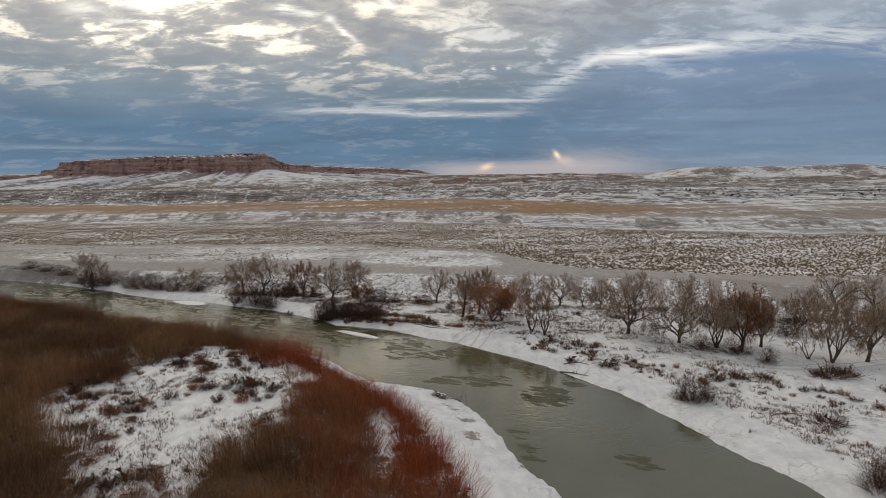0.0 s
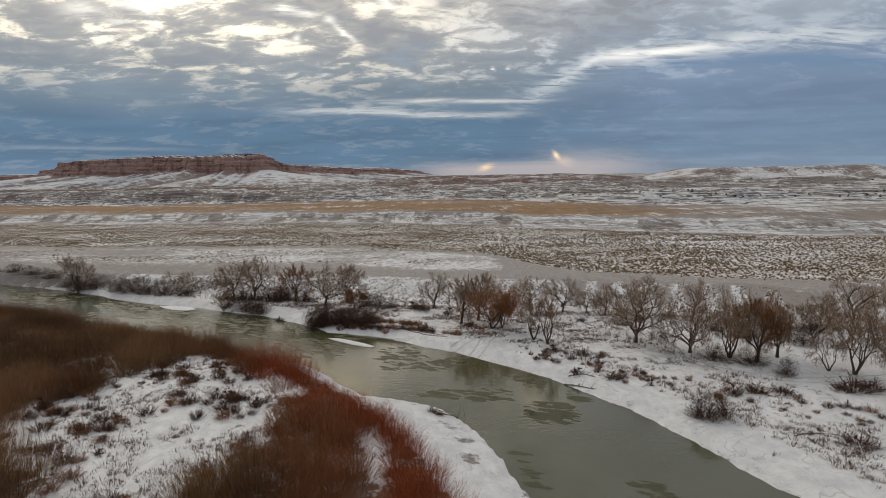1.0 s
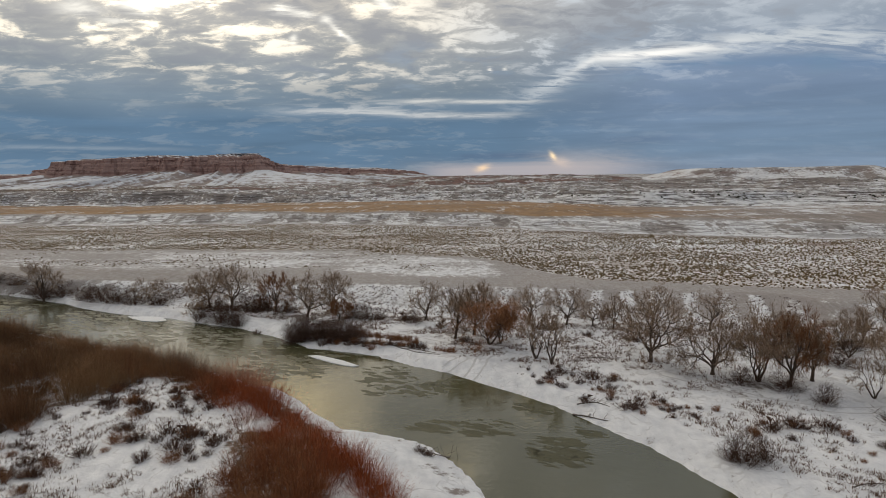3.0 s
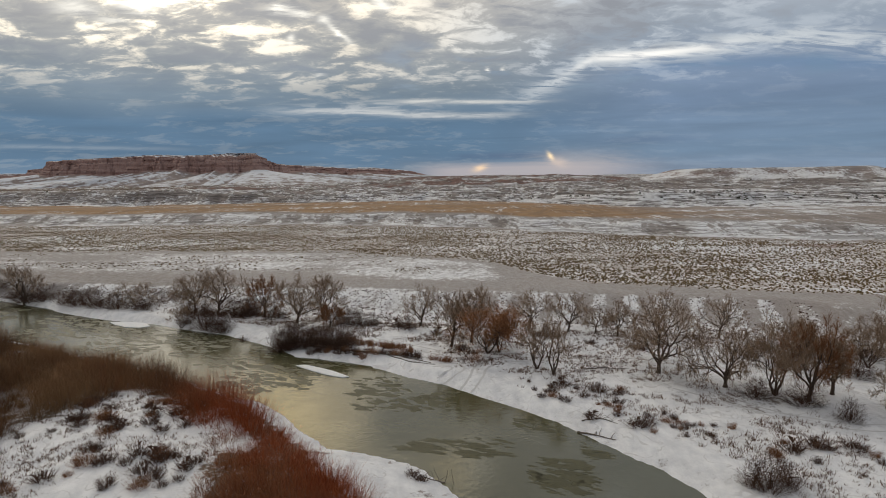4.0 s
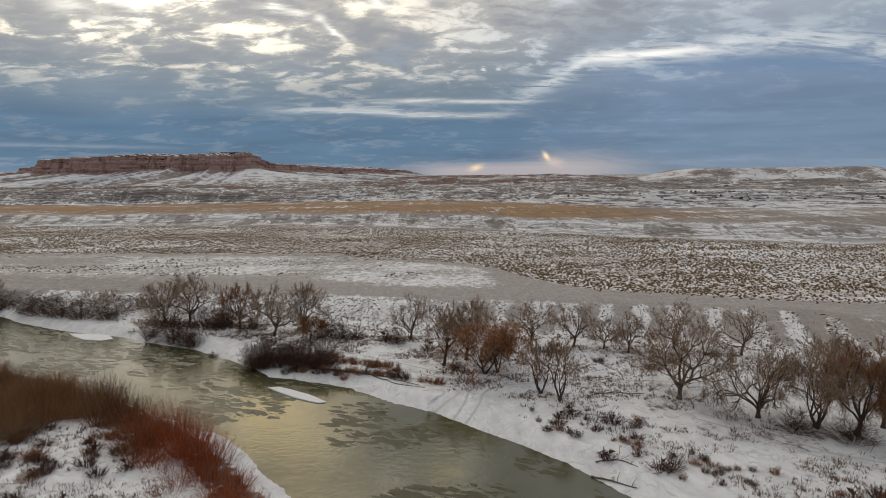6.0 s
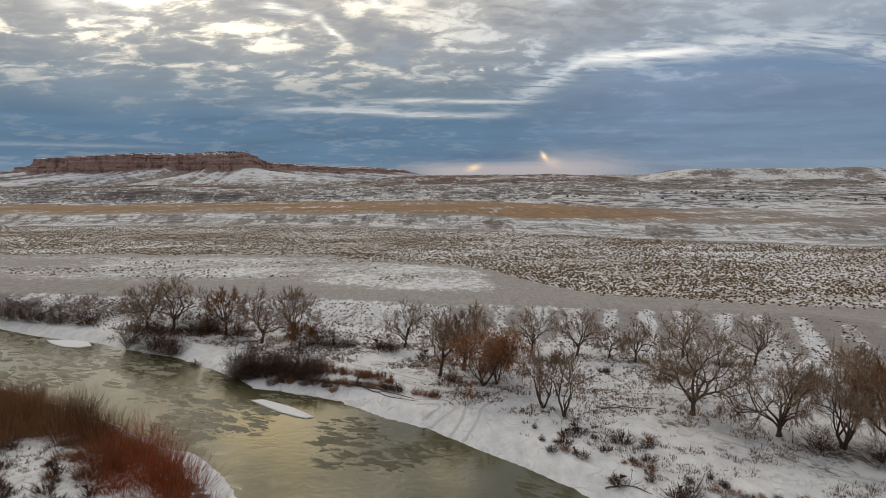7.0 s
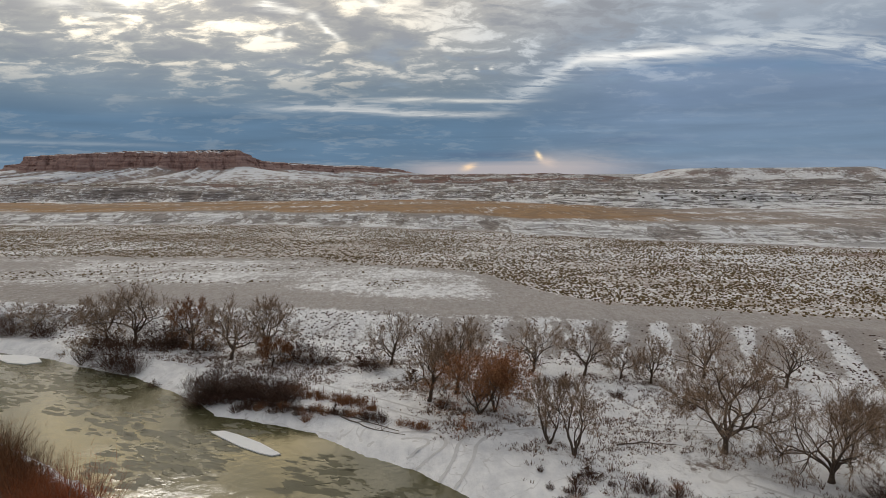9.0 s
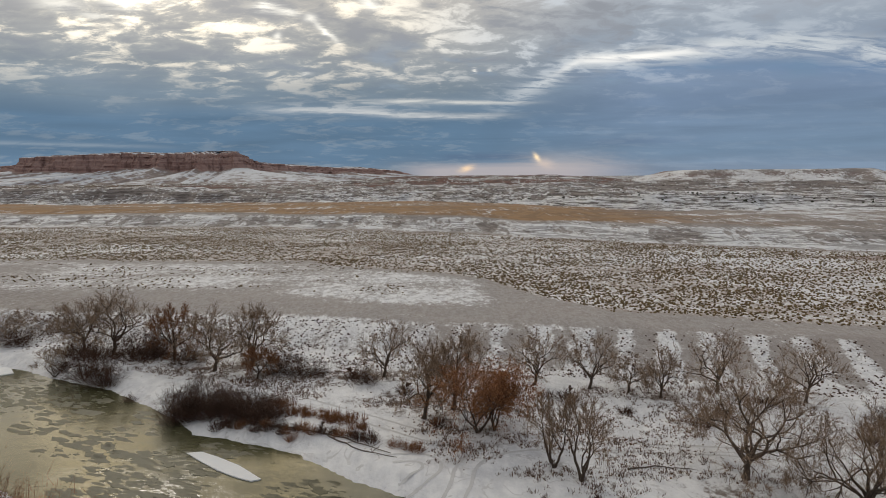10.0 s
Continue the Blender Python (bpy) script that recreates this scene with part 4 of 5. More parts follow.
for i, (x, y, h, w, kind) in enumerate(TREES):
    seed, w = 640 + i, w * 1.08
    if kind == "rust":
        build_tree(x, y, h, w, seed, RUST, 3, 0.14, M_TWIG_RED, 8000, 9, 10, 1.0)
    elif kind == "rusty":
        build_tree(x, y, h, w, seed, "bare russet-twigged cottonwood standing on the snowy flat", 1, 0.17, M_TWIG_RED, 160, 6, 24, 1.0)
    elif kind == "thin":
        build_tree(x, y, h, w, seed, THIN, 3, 0.22, M_TWIG, 0, 7, 9, 0.5, "young_cottonwood", 3)
    elif kind == "dense":
        build_tree(x, y, h, w, seed, DENSE, 3, 0.15, M_TWIG, 0, 9, 24, 0.8)
    elif kind == "big":
        build_tree(x, y, h, w, seed, "large bare cottonwood with a forked leaning trunk", 1, 0.17, M_TWIG, 0, 8, 30, 1.3)
    elif kind == "vase":
        build_tree(x, y, h, w, seed, "bare cottonwood with limbs fanning from a short trunk", 1, 0.09, M_TWIG, 0, 8, 24, 0.9)
    else:
        build_tree(x, y, h, w, seed, BACK if kind == "back" else BARE, 1, 0.18, M_TWIG, 0, 6, 11 if kind == "back" else 22, 1.25)


def bush_mesh(seed, stems, twigs, width=0.016):
    """An upright bush one metre high and one metre wide, with a ragged top."""
    rng = np.random.default_rng(seed)
    v, f, _ = brush(rng, np.zeros((1, 3)), np.ones(1), np.ones(1) * 0.85, stems, width, twigs)
    z = np.clip(v[:, 2], 0, 1)
    a = np.arctan2(v[:, 1], v[:, 0])
    v[:, 2] *= 0.80 + 0.22 * np.sin(3 * a + seed) + 0.14 * np.sin(7 * a + 2 * seed)
    v[:, :2] *= (0.85 + 0.3 * z * (1 + np.sin(2 * a + seed)) * 0.5)[:, None]
    return v, f


def thicket_bush(seed):
    """A tall twiggy bush, one metre high and one metre wide: many forking stems from one root."""
    rng = np.random.default_rng(seed)
    wood, _, cv, cf, _ = tree_parts(rng, 4.0, 4.6, 7, 0.06, 14, 3.5, 0.7, 3)
    shift = np.cumsum([0] + [len(v) for v, _ in wood])
    tv, tf = np.concatenate([v for v, _ in wood]), np.concatenate([f + n for (_, f), n in zip(wood, shift)])
    bv, bf = bush_mesh(seed + 7, 240, 3, 0.014)
    bv[:, :2] *= 1.15
    bv[:, 2] *= 0.75
    faces = np.concatenate([tf[:, [0, 1, 2]], tf[:, [0, 2, 3]], cf + len(tv), bf + len(tv) + len(cv)])
    return np.concatenate([tv / 4.0, cv / 4.0, bv]), faces


BUSH_MESHES = [mesh_np("bush", *bush_mesh(500 + i, 120, 3, 0.036), M_BUSH) for i in range(5)]
BUSH_BIG = [mesh_np("bush", *thicket_bush(540 + i), M_BUSH) for i in range(5)]
BUSH_RED = [mesh_np("bush", *bush_mesh(520 + i, 130, 3, 0.032), M_TWIG_RED) for i in range(3)]
rng_b = np.random.default_rng(5)


def put_bush(x, y, h, w, red=False, label="leafless dark brown bush in the snow"):
    ob = new("bush", (BUSH_RED if red else BUSH_BIG if h > 1.95 else BUSH_MESHES)[rng_b.integers(0, 3 if red else 4)])
    ob.location = (x, y, ground_at(x, y))
    ob.rotation_euler = (0, 0, rng_b.uniform(0, 6.28))
    ob.scale = (w, w * rng_b.uniform(0.8, 1.1), h)
    return tagged(ob, label, "bush", "bushes along the river")


BUSHES = [  # x, y, height, width
    (28.0, 67.1, 2.9, 2.8), (29.7, 67.4, 2.2, 2.2), (26.9, 67.6, 2.3, 2.0), (48.2, 74.5, 1.9, 4.2), (50.4, 74.8, 1.5, 3.4), (46.6, 74.2, 1.4, 2.6),
    (38.8, 59.9, 1.6, 3.2), (34.9, 47.0, 2.5, 3.4), (36.4, 47.5, 2.2, 3.0), (21.3, 79.9, 1.3, 2.2), (22.6, 80.4, 1.1, 2.0), (20.1, 89.9, 1.9, 1.9),
    (22.1, 89.0, 1.2, 1.4), (16.4, 92.3, 1.3, 2.2), (15.0, 91.6, 0.9, 1.4), (14.6, 89.8, 1.0, 1.5), (17.5, 82.5, 1.0, 2.0), (40.3, 112.0, 1.5, 2.6),
    (34.0, 109.0, 1.8, 2.4), (19.2, 114.6, 1.8, 2.6), (17.2, 115.4, 1.4, 1.8), (30.5, 106.8, 1.6, 2.2), (24.3, 110.5, 1.2, 1.6),
    (-42.5, 134.4, 3.0, 4.5), (-37.0, 134.2, 3.6, 5.0), (-33.4, 133.6, 3.2, 4.6), (-28.5, 131.8, 2.6, 4.2), (-46.5, 136.6, 2.6, 3.6), (-34.8, 135.6, 3.4, 4.0),
    (-39.4, 126.9, 4.2, 4.4), (-36.8, 125.4, 3.8, 4.0), (-35.4, 124.4, 2.4, 2.6), (-44.2, 129.8, 2.8, 3.0), (-14.5, 125.8, 2.6, 3.4), (-12.2, 125.2, 2.6, 3.2),
    (-10.0, 124.6, 2.2, 2.6), (-3.6, 121.6, 2.2, 2.6), (-5.4, 122.8, 1.8, 2.2), (1.2, 118.0, 1.6, 2.4), (-30.8, 119.6, 1.3, 1.8),
    (-63.0, 142.6, 3.4, 5.0), (-67.5, 144.4, 3.6, 5.4), (-72.0, 146.4, 3.8, 5.6), (-76.5, 148.8, 3.4, 5.2), (-84.0, 153.0, 3.2, 5.5), (-88.5, 154.0, 3.2, 5.5),
    (-93.0, 157.4, 2.4, 5.0), (-100.0, 162.0, 2.2, 5.0), (-107.0, 165.6, 2.2, 5.4), (-114.0, 168.6, 2.2, 5.0), (-57.5, 141.8, 2.6, 3.8),
    (43.6, 80.6, 2.2, 2.8), (33.5, 73.4, 1.5, 2.2), (36.2, 74.2, 1.7, 2.4), (39.2, 73.5, 1.4, 2.2), (41.4, 85.2, 2.4, 3.4), (37.6, 87.6, 2.2, 3.0),
    (48.0, 105.0, 2.4, 4.0), (54.0, 104.2, 2.4, 4.4), (59.0, 101.0, 2.6, 4.6), (47.0, 98.0, 2.0, 3.4), (53.4, 93.6, 2.2, 3.6), (44.2, 102.4, 1.8, 3.0),
    (57.0, 65.0, 1.6, 3.0), (61.0, 70.0, 1.8, 3.2), (52.0, 68.2, 1.5, 2.8), (-1.0, 71.5, 0.9, 1.4), (-0.2, 70.8, 0.8, 1.2), (4.8, 108.6, 1.5, 2.2),
]
for x, y, h, w in BUSHES:
    put_bush(x, y, h, w)
for i in range(15):
    # hedge of dark bushes on the cut bank across the river
    t = i / 14
    x, y = -23.6 + 11.2 * t + rng_b.normal(0, 0.4), 114.6 - 3.6 * t + rng_b.normal(0, 0.7)
    put_bush(x, y, (3.5 - 1.1 * t) * rng_b.uniform(0.75, 1.2), 3.2 * rng_b.uniform(0.8, 1.2), False, "tall leafless willow bush on the cut bank")
for i in range(26):
    t = i / 25
    x, y = -17.5 + 15.6 * t + rng_b.normal(0, 0.3), 110.6 - 5.2 * t + rng_b.normal(0, 0.35)
    put_bush(x, y, rng_b.uniform(0.9, 1.5), rng_b.uniform(1.0, 1.7), rng_b.uniform() < 0.3, "maroon leafless willow bush on the cut bank")
for x, y in ((0.7, 104.0), (1.9, 103.3), (2.7, 102.8), (-7.0, 110.6), (-5.6, 110.0), (-4.2, 109.4), (-8.4, 111.4)):
    put_bush(x, y, 1.2, 1.5, True, "rust-red dry willow tuft in the snow")


for i in range(90):
    # belt of small bushes along the flat across the river
    x = rng_b.uniform(12, 66)
    y = np.interp(x, (12, 21, 35, 50, 66), (92, 84, 71.5, 64, 58)) + rng_b.normal(0, 2.6)
    put_bush(x, y, rng_b.uniform(0.5, 1.15), rng_b.uniform(0.5, 1.3), rng_b.uniform() < 0.4, "low dry bush in the snow by the river")


def scatter(rng, n, x0, x1, y0, y1):
    x, y = rng.uniform(x0, x1, n), rng.uniform(y0, y1, n)
    keep = np.abs(x) < y * 0.80 + 12
    return x[keep], y[keep]


def build_thicket():
    rng = np.random.default_rng(31)
    x, y = scatter(rng, 17500, -130, 18, 18, 150)
    th, w = thicket_share(x, y)
    th = th * (across(NEAR_SHORE, x, y) < -0.5)
    patchy = fbm(x / 5, y / 5, 3, 171)
    keep = (th > 0) & (rng.uniform(0, 1, len(x)) < np.where(inside(SPARSE, x, y), 0.30, np.where(w < 7, 1.0, 0.45 + 0.75 * patchy)))
    x, y, w, patchy = x[keep], y[keep], w[keep], patchy[keep]
    hue = step(w + (patchy - 0.5) * 8, 8.5, 4.0) * step(y, 120, 96) * (1 - 0.85 * step(-x, 22, 33))
    hue = np.maximum(hue, 0.45 * step(w, 18, 9) * step(x, -27, -16) * step(y, 84, 74))
    hue = np.clip(np.maximum(hue, 0.2 * step(patchy, 0.45, 0.7)) + rng.normal(0, 0.12, len(x)), 0, 1)
    tone = np.clip(step(fbm(x / 4.5, y / 4.5, 3, 173), 0.40, 0.62) * 1.0 + rng.uniform(-0.25, 0.35, len(x)), 0, 1)
    h = (1.9 + 1.5 * step(w, 3, 12) + 0.8 * step(y, 78, 92) * step(w, 12, 2)) * rng.uniform(0.55, 1.35, len(x)) ** 1.0 * (0.1 + 1.8 * fbm(x / 6, y / 6, 2, 177))
    z, _ = land(x, y)
    v, f, who = brush(rng, np.stack([x, y, z], 1), h, 1.3 + 0.5 * h * rng.uniform(0.7, 1.2, len(x)), 62, 0.034, 2)
    me = mesh_np("willow_thicket", v, f, M_WILLOW, attrs=dict(hue=hue[who], tone=tone[who]))
    return tagged(new("willow_thicket", me), "dense leafless brown and rust-red willow thicket on the near bank", "thicket", kind="stuff")


build_thicket()


def build_clearing_shrubs():
    """Loose small bushes on the snowy clearing of the near bank, each countable."""
    rng = np.random.default_rng(41)
    x, y = scatter(rng, 900, -56, -14, 42, 100)
    th, w = thicket_share(x, y)
    ok = (th < 0.5) & (w > 1.0) & (fbm(x / 6, y / 6, 2, 181) > 0.42)
    for a, b in list(zip(x[ok], y[ok]))[:130]:
        s = rng.uniform(0.5, 1.0) ** 1.3
        put_bush(a, b, 1.75 * s, 2.2 * s, rng.uniform() < 0.3, "small leafless bush on the snowy clearing")


build_clearing_shrubs()


def build_stuff(name, label, category, mat, seed, n, box, chance, height, spread, stems, width, twigs):
    rng = np.random.default_rng(seed)
    x, y = scatter(rng, n, *box)
    keep = rng.uniform(0, 1, len(x)) < chance(x, y)
    x, y = x[keep], y[keep]
    z, _ = land(x, y)
    size = rng.uniform(0.5, 1.15, len(x))
    v, f, _ = brush(rng, np.stack([x, y, z], 1), height * size, spread * size, stems, width, twigs)
    return tagged(new(name, mesh_np(name, v, f, mat)), label, category, kind="stuff")


def build_puffs(name, label, category, mat, seed, n, box, chance, size):
    """Low rounded clumps, each a rough lumpy dome."""
    rng = np.random.default_rng(seed)
    x, y = scatter(rng, n, *box)
    keep = rng.uniform(0, 1, len(x)) < chance(x, y)
    x, y = x[keep], y[keep]
    z, _ = land(x, y)
    n, k = len(x), 5
    a = np.arange(k) * 2 * np.pi / k
    r = size * rng.uniform(0.45, 1.1, n) ** 1.0
    v = np.zeros((n, 2 * k + 1, 3))
    for ring, (rad, hh) in enumerate(((1.0, -0.05), (0.85, 0.62))):
        j = rng.uniform(0.6, 1.25, (n, k)) * r[:, None] * rad
        v[:, ring * k:ring * k + k, 0] = np.cos(a + ring * 0.5) * j
        v[:, ring * k:ring * k + k, 1] = np.sin(a + ring * 0.5) * j
        v[:, ring * k:ring * k + k, 2] = (hh + rng.uniform(-0.2, 0.25, (n, k)) * ring) * r[:, None]
    v[:, -1, 2] = r * rng.uniform(0.7, 1.1, n)
    v += np.stack([x, y, z], 1)[:, None]
    i = np.arange(k)
    j = (i + 1) % k
    f = np.concatenate([np.stack([i, j, k + i], 1), np.stack([j, k + j, k + i], 1), np.stack([k + i, k + j, np.full(k, 2 * k)], 1)])
    f = (f[None] + (np.arange(n) * (2 * k + 1))[:, None, None]).reshape(-1, 3)
    return tagged(new(name, mesh_np(name, v.reshape(-1, 3), f, mat)), label, category, kind="stuff")


def weed_chance(x, y):
    far, near = across(FAR_SHORE, x, y), across(NEAR_SHORE, x, y)
    sb = along(SLOPE_BASE, x)
    belt = 0.9 * step(far, 4, 8) * step(far, 22, 15) * step(fbm(x / 6, y / 3.5, 3, 111), 0.42, 0.60)
    back = step(y - sb, -18, -10) * step(y - sb, 3, 0) * (far > 5) * step(fbm(x / 6, y / 4, 3, 113), 0.46, 0.66) * 0.45
    th, w = thicket_share(x, y)
    close = (near < -1) * (th < 0.5) * (w > 0) * step(fbm(x / 3, y / 3, 3, 191), 0.44, 0.60) * 0.75
    return np.maximum(np.maximum(belt, back), close) + 0.012 * (far > 3) * (y < sb)


build_stuff("dry_weeds", "dry brown weeds and grass tufts poking through the snow", "weeds", M_WEED, 51, 76000, (-60, 75, 42, 150), weed_chance, 0.60, 0.55, 8, 0.065, 1)


def grass_chance(x, y):
    t = np.clip((x + 13.5) / 10.5, 0, 1)
    off = y - (113.8 - 5.6 * t)
    return (x > -14) * (x < -2.4) * step(off, -1.0, 0.0) * step(off, 3.0, 1.6) * step(fbm(x / 2, y / 1.5, 2, 211), 0.35, 0.55)


build_stuff("rust_grass", "rust-red dry grass standing in the snow behind the cut bank", "grass", M_TWIG_RED, 57, 1600, (-14, -2, 106, 118), grass_chance, 1.1, 0.5, 14, 0.05, 1)


def back_litter(x, y):
    return weed_chance(x, y) * step(y, 92, 108) * 0.8


build_puffs("weed_litter", "dead weeds, twigs and litter speckling the snow", "weeds", M_WEED, 53, 70000, (-62, 78, 90, 150), back_litter, 0.10)


def slope_chance(x, y):
    sb, st = along(SLOPE_BASE, x), along(SLOPE_TOP, x)
    f = (y - sb) / (st - sb)
    return ((f > 0.0) & (f < 0.85)) * np.where(x < -8, 0.30, 0.06 + 0.24 * step(slope_rib(x, y), 0.4, 0.7) + 0.15 * (f < 0.3)) * (x < 66)


build_puffs("bank_scrub", "low dark scrub dotted over the snowy bank", "scrub", M_BUSH, 61, 90000, (-130, 80, 104, 175), slope_chance, 0.16)


def sage_chance(x, y):
    base = sage_share(x, y) * (0.42 + 0.54 * step(fbm(x / 24, y / 10, 3, 195), 0.3, 0.6))
    low = along(SLOPE_TOP, x)
    loose = ((y > low + 18) & (x < 0)) * 0.16 * step(fbm(x / 18, y / 5, 3, 197), 0.5, 0.66)
    return np.maximum(base, loose) * np.clip(170 / y, 0.5, 1.0) ** 1.5


build_puffs("sagebrush", "olive-brown sagebrush clumps covering the snowy bench", "sagebrush", M_SAGE, 71, 290000, (-290, 250, 128, 345), sage_chance, 0.25)


def juniper_chance(x, y):
    rm = along(RIM, x)
    edge = np.exp(-((y - rm - (fbm(x / 40, y / 90, 4, 61) - 0.5) * 60 - 30) / 7) ** 2)
    return 0.8 * edge * step(x, -60, 60) + 0.03 * (y > rm) * step(fbm(x / 60, y / 60, 2, 199), 0.5, 0.65)


build_puffs("juniper_scrub", "dark juniper scrub dotted along the badland rim", "scrub", M_JUNIPER, 91, 14000, (-420, 420, 320, 760), juniper_chance, 0.75)


# ---------------------------------------------------------------- ice
def plate(name, outline, z, thick, mat, label, jag=0.0, seed=0):
    """A thin irregular plate of ice with a low edge."""
    bm = bmesh.new()
    vs = [bm.verts.new((x, y, z + thick)) for x, y in outline]
    top = bm.faces.new(vs)
    ret = bmesh.ops.extrude_face_region(bm, geom=[top])
    for v in [g for g in ret["geom"] if isinstance(g, bmesh.types.BMVert)]:
        v.co.z = z - 0.06
    bmesh.ops.recalc_face_normals(bm, faces=bm.faces)
    me = bpy.data.meshes.new(name)
    bm.to_mesh(me)
    bm.free()
    me.materials.append(mat)
    return tagged(new(name, me), label, "ice", "river ice")


plate("ice_sheet", [(-18.9, 105.3), (-17.6, 105.5), (-15.8, 104.4), (-13.2, 102.5), (-11.4, 100.7), (-10.6, 99.9), (-11.4, 99.6), (-12.8, 100.3), (-14.9, 101.7), (-17.2, 103.7)], WATER, 0.10, M_ICE, "white snow-covered ice sliver lying in the river")
plate("ice_sheet", [(-60.5, 134.6), (-56, 134.2), (-53.0, 133.0), (-51.0, 130.6), (-52.6, 129.6), (-55.6, 130.4), (-58.4, 132.4)], WATER, 0.10, M_ICE, "white snow-covered ice shelf at the river bank")


def build_slush():
    rng = np.random.default_rng(81)
    verts, faces = [], []
    n = 0
    for _ in range(8500):
        y = rng.uniform(46, 165)
        nx, fx = np.interp(y, NEAR_SHORE[:, 1], NEAR_SHORE[:, 0]), np.interp(y, FAR_SHORE[:, 1], FAR_SHORE[:, 0])
        x = rng.uniform(nx + 1.5, fx - 1.5)
        if vnoise(np.array([x / 6]), np.array([y / 6]), 201)[0] < 0.42 + 0.24 * float(step(y, 104, 82)):
            continue
        r = 0.10 + 0.85 * rng.uniform() ** 4
        k = 11
        a = np.linspace(0, 2 * np.pi, k, endpoint=False)
        rr = r * rng.uniform(0.35, 1.2, k)
        px, py = x + np.cos(a) * rr * 1.5 - np.sin(a) * rr * 0.4, y + np.sin(a) * rr * 0.8 - np.cos(a) * rr * 0.4
        verts.append(np.stack([np.r_[x, px], np.r_[y, py], np.r_[WATER + 0.02, np.full(k, WATER + 0.004)]], 1))
        i = np.arange(k)
        faces.append(np.stack([np.full(k, n), n + 1 + i, n + 1 + (i + 1) % k], 1))
        n += k + 1
    return tagged(new("slush_ice", mesh_np("slush_ice", np.concatenate(verts), np.concatenate(faces), M_SLUSH)), "patches of grey-green slush ice drifting on the river", "ice", kind="stuff")



def build_floes():
    """The larger slush floes of the reach that the camera passes, each a flat ragged plate."""
    rng = np.random.default_rng(87)
    plates = []
    for _ in range(8):
        k = 17
        a = np.linspace(0, 2 * np.pi, k, endpoint=False)
        r = rng.uniform(0.45, 1.1, k) * (1 + 0.3 * np.sin(2 * a + rng.uniform(0, 6)))
        ring = np.stack([np.cos(a) * r * 1.5, np.sin(a) * r * 0.75], 1)
        v = np.zeros((2 * k + 1, 3))
        v[:k, :2], v[k:2 * k, :2] = ring, ring * 0.94
        v[k:2 * k, 2] = v[-1, 2] = 0.02
        i = np.arange(k)
        j = (i + 1) % k
        f = np.concatenate([np.stack([i, j, k + j], 1), np.stack([i, k + j, k + i], 1), np.stack([k + i, k + j, np.full(k, 2 * k)], 1)])
        plates.append(mesh_np("ice_floe", v, f, M_SLUSH))
    made = 0
    while made < 210:
        y = rng.uniform(48, 150)
        nx, fx = np.interp(y, NEAR_SHORE[:, 1], NEAR_SHORE[:, 0]), np.interp(y, FAR_SHORE[:, 1], FAR_SHORE[:, 0])
        x = rng.uniform(nx + 3, fx - 2.5)
        if vnoise(np.array([x / 6]), np.array([y / 6]), 201)[0] < 0.45 + 0.24 * float(step(y, 104, 82)):
            continue
        ob = part("ice_floe", plates[rng.integers(0, 8)], RIVER, "grey-green slush ice floe" if made == 0 else "")
        ob.location = (x, y, WATER + 0.003)
        ob.rotation_euler = (0, 0, -0.55 + rng.normal(0, 0.3))
        ob.scale = (*(rng.uniform(0.30, 0.85, 1).repeat(2)), 1)
        made += 1


build_slush()
build_floes()


# ---------------------------------------------------------------- driftwood and wheel tracks
M_LOG = plain_material("weathered_wood", (0.08, 0.065, 0.055), (0.22, 0.18, 0.15), 4, bump=0.02)


def build_log(points, radius, seed, label):
    """A crooked fallen trunk with branch stubs, lying on the ground."""
    rng = np.random.default_rng(seed)
    p = np.array([(x, y, ground_at(x, y) + radius * 0.8) for x, y in points])
    t = np.linspace(0, 1, 12)
    k = np.linspace(0, 1, len(p))
    path = np.stack([np.interp(t, k, p[:, i]) for i in range(3)], 1) + rng.normal(0, 0.05, (12, 3)) * (1, 1, 0.3)
    verts, faces = [], []
    count = tube(path, np.linspace(radius, radius * 0.35, 12), 7, verts, faces, 0)
    base = new("driftwood_log")
    part("stem", mesh_np("stem", np.concatenate(verts), np.concatenate(faces), M_LOG, True), base)
    for _ in range(7):
        verts, faces = [], []
        a = path[rng.integers(2, 11)]
        d = rng.normal(0, 1, 3)
        d[2] = abs(d[2]) * 0.5
        q = curve(rng, a, a + d / np.linalg.norm(d) * rng.uniform(0.5, 1.5), 0, 0.06, 5)
        tube(q, np.linspace(radius * 0.35, 0.012, 5), 4, verts, faces, 0)
        part("branch", mesh_np("branch", verts[0], faces[0], M_LOG, True), base)
    return tagged(base, label, "driftwood", "driftwood")


DEAD = "grey fallen driftwood branch lying in the snow"
build_log([(-13.0, 109.4), (-8.0, 107.6), (-3.6, 105.4), (0.2, 102.2)], 0.10, 1, DEAD)
build_log([(-16.5, 111.6), (-12.0, 109.2), (-9.5, 107.9)], 0.08, 2, DEAD)
build_log([(-6.0, 106.4), (-2.4, 103.2), (0.9, 101.4)], 0.07, 3, DEAD)
build_log([(15.6, 80.8), (17.0, 79.6), (18.6, 78.0)], 0.10, 4, DEAD)
build_log([(16.4, 82.4), (18.4, 82.0), (19.6, 80.6)], 0.07, 5, DEAD)
build_log([(20.4, 98.2), (23.0, 98.6), (25.6, 97.8)], 0.08, 6, DEAD)
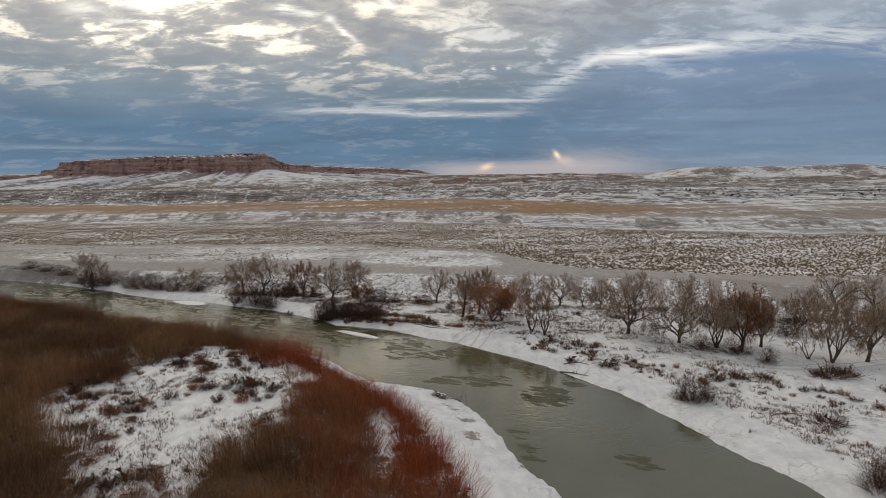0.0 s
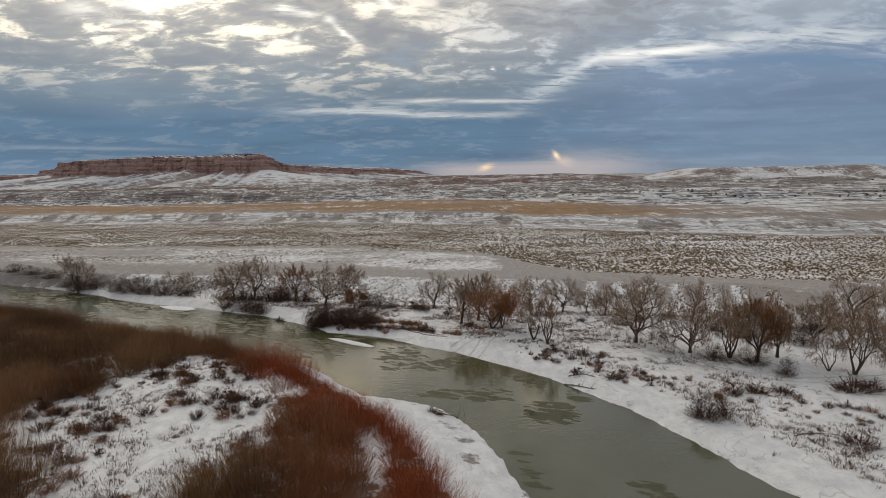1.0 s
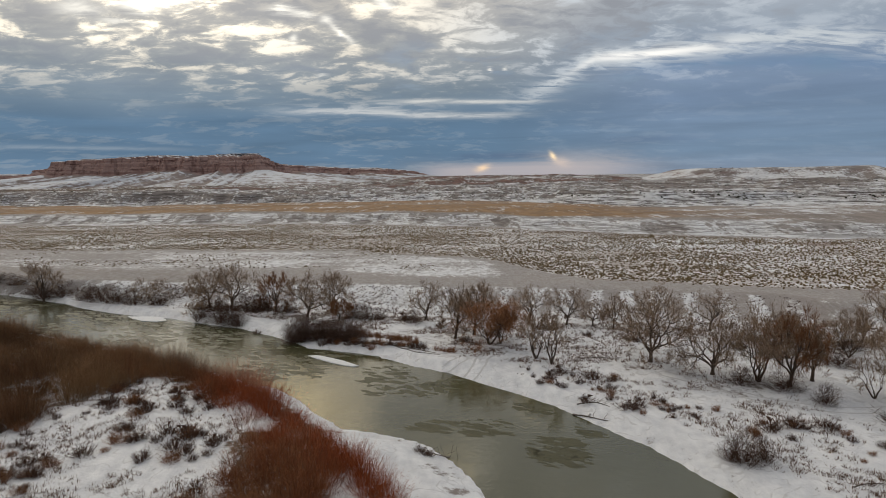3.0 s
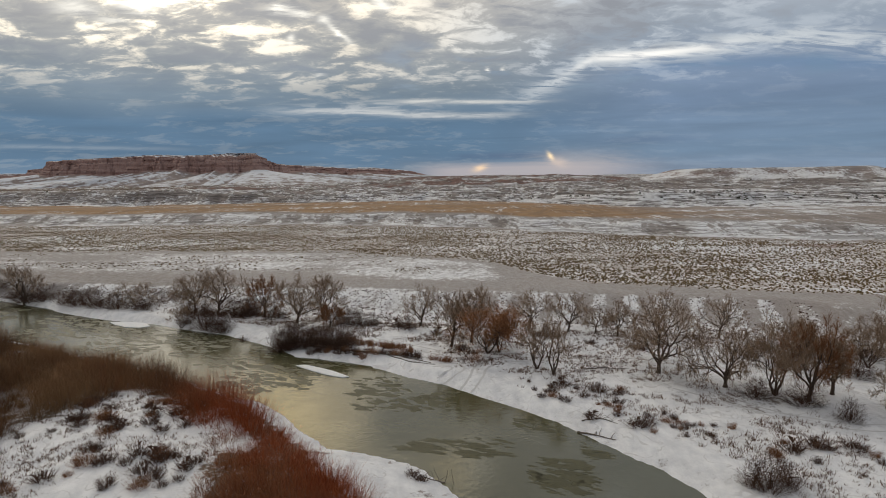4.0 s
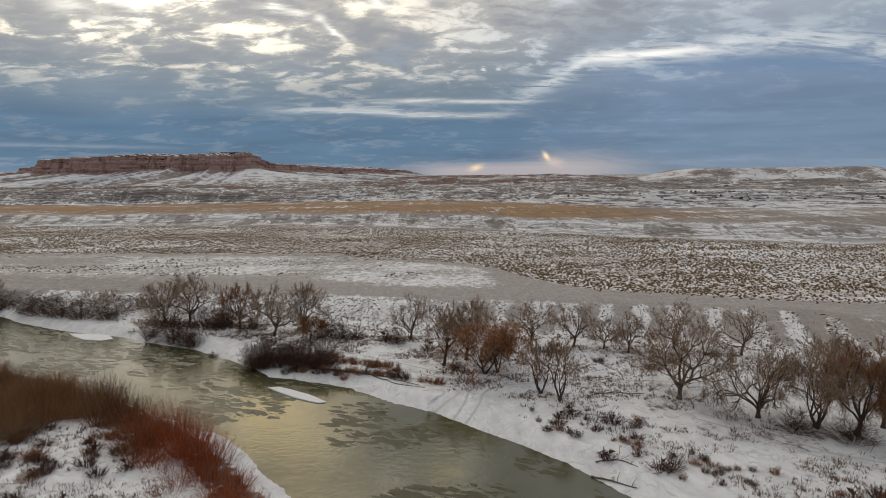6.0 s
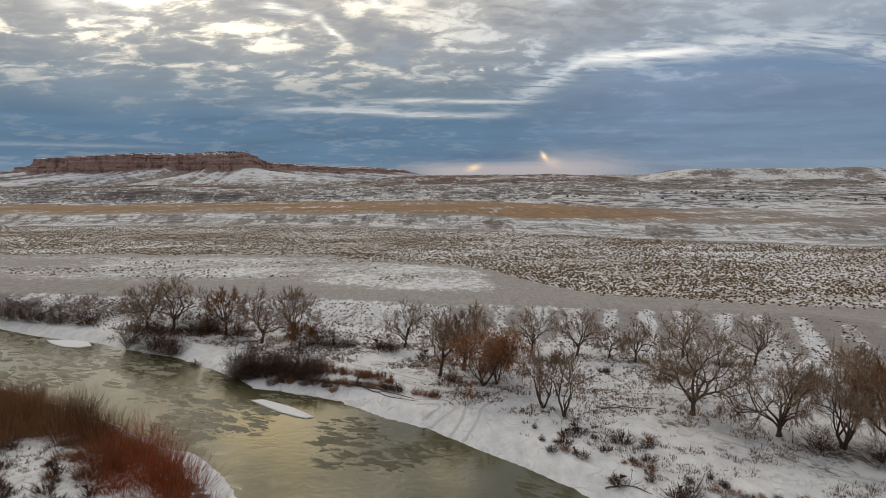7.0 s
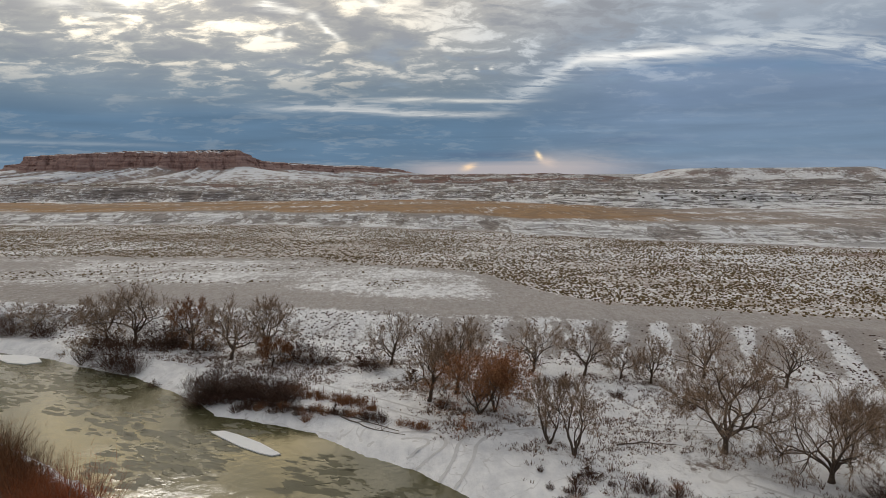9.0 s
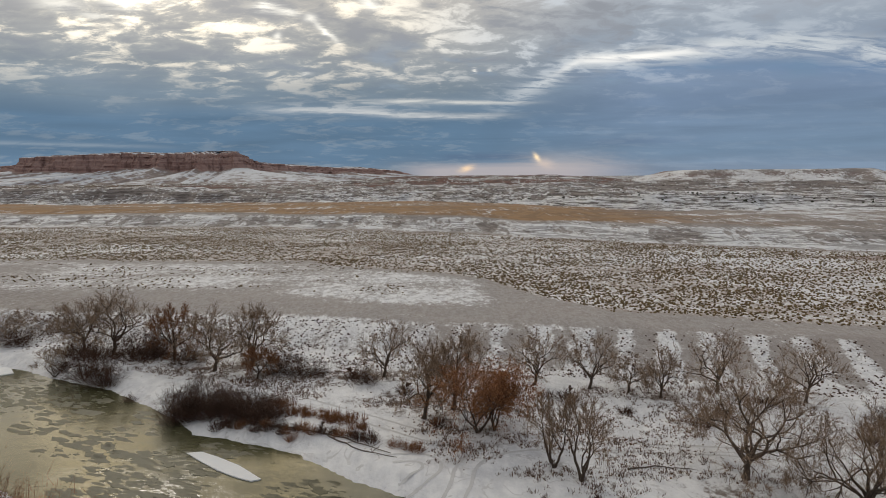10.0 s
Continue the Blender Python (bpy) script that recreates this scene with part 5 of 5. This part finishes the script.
build_log([(34.2, 62.2), (36.0, 62.8), (38.6, 62.2)], 0.06, 7, DEAD)
build_log([(3.4, 70.4), (1.0, 71.0), (-0.6, 71.8)], 0.07, 8, DEAD)

M_TRACK = plain_material("pressed_snow", (0.50, 0.49, 0.49), (0.68, 0.67, 0.67), 2.5, 0.9, bump=0.03)


def build_tracks(points, gauge, seed):
    """Two wheel ruts pressed into the snow along a path."""
    p = np.array(points, float)
    k = np.r_[0, np.cumsum(np.hypot(*np.diff(p, axis=0).T))]
    s = np.arange(0, k[-1], 0.5)
    for _ in range(2):
        cx, cy = np.interp(s, k, p[:, 0]), np.interp(s, k, p[:, 1])
        w = np.ones(9) / 9
        cx, cy = (np.convolve(np.pad(c, 4, mode="edge"), w, "valid") for c in (cx, cy))
    tx, ty = np.gradient(cx), np.gradient(cy)
    ln = np.hypot(tx, ty)
    nx, ny = -ty / ln, tx / ln
    rng = np.random.default_rng(seed)
    thing = new("wheel_tracks")
    for side in (-gauge / 2, gauge / 2):
        rows = []
        for e in (-0.16, 0.16):
            o = side + e + rng.normal(0, 0.035, len(cx))
            x, y = cx + nx * o, cy + ny * o
            rows.append(np.stack([x, y, land(x, y)[0] + 0.02], 1))
        v = np.stack(rows)
        part("rut", mesh_np("rut", v.reshape(-1, 3), grid_faces(2, len(cx)), M_TRACK, True), thing)
    return tagged(thing, "wheel tracks pressed into the snowy river flat", "tracks", kind="structure")


build_tracks([(4.0, 92.5), (6.4, 96.0), (6.6, 99.6), (9.5, 102.6), (15, 103.6), (21.4, 102.4), (31, 101), (42, 98), (56, 93), (70, 86)], 1.7, 1)
build_tracks([(1.0, 96.8), (3.6, 98.0), (4.6, 100.4), (2.0, 102.0), (-0.6, 100.8)], 1.6, 2)
build_tracks([(9.5, 102.6), (4.5, 105.2), (-2, 110.2), (-8, 114.6), (-18, 121)], 1.7, 3)
build_tracks([(29, 92.2), (33, 88), (37, 82), (43, 78.4), (54, 78.2), (66, 82)], 1.7, 4)
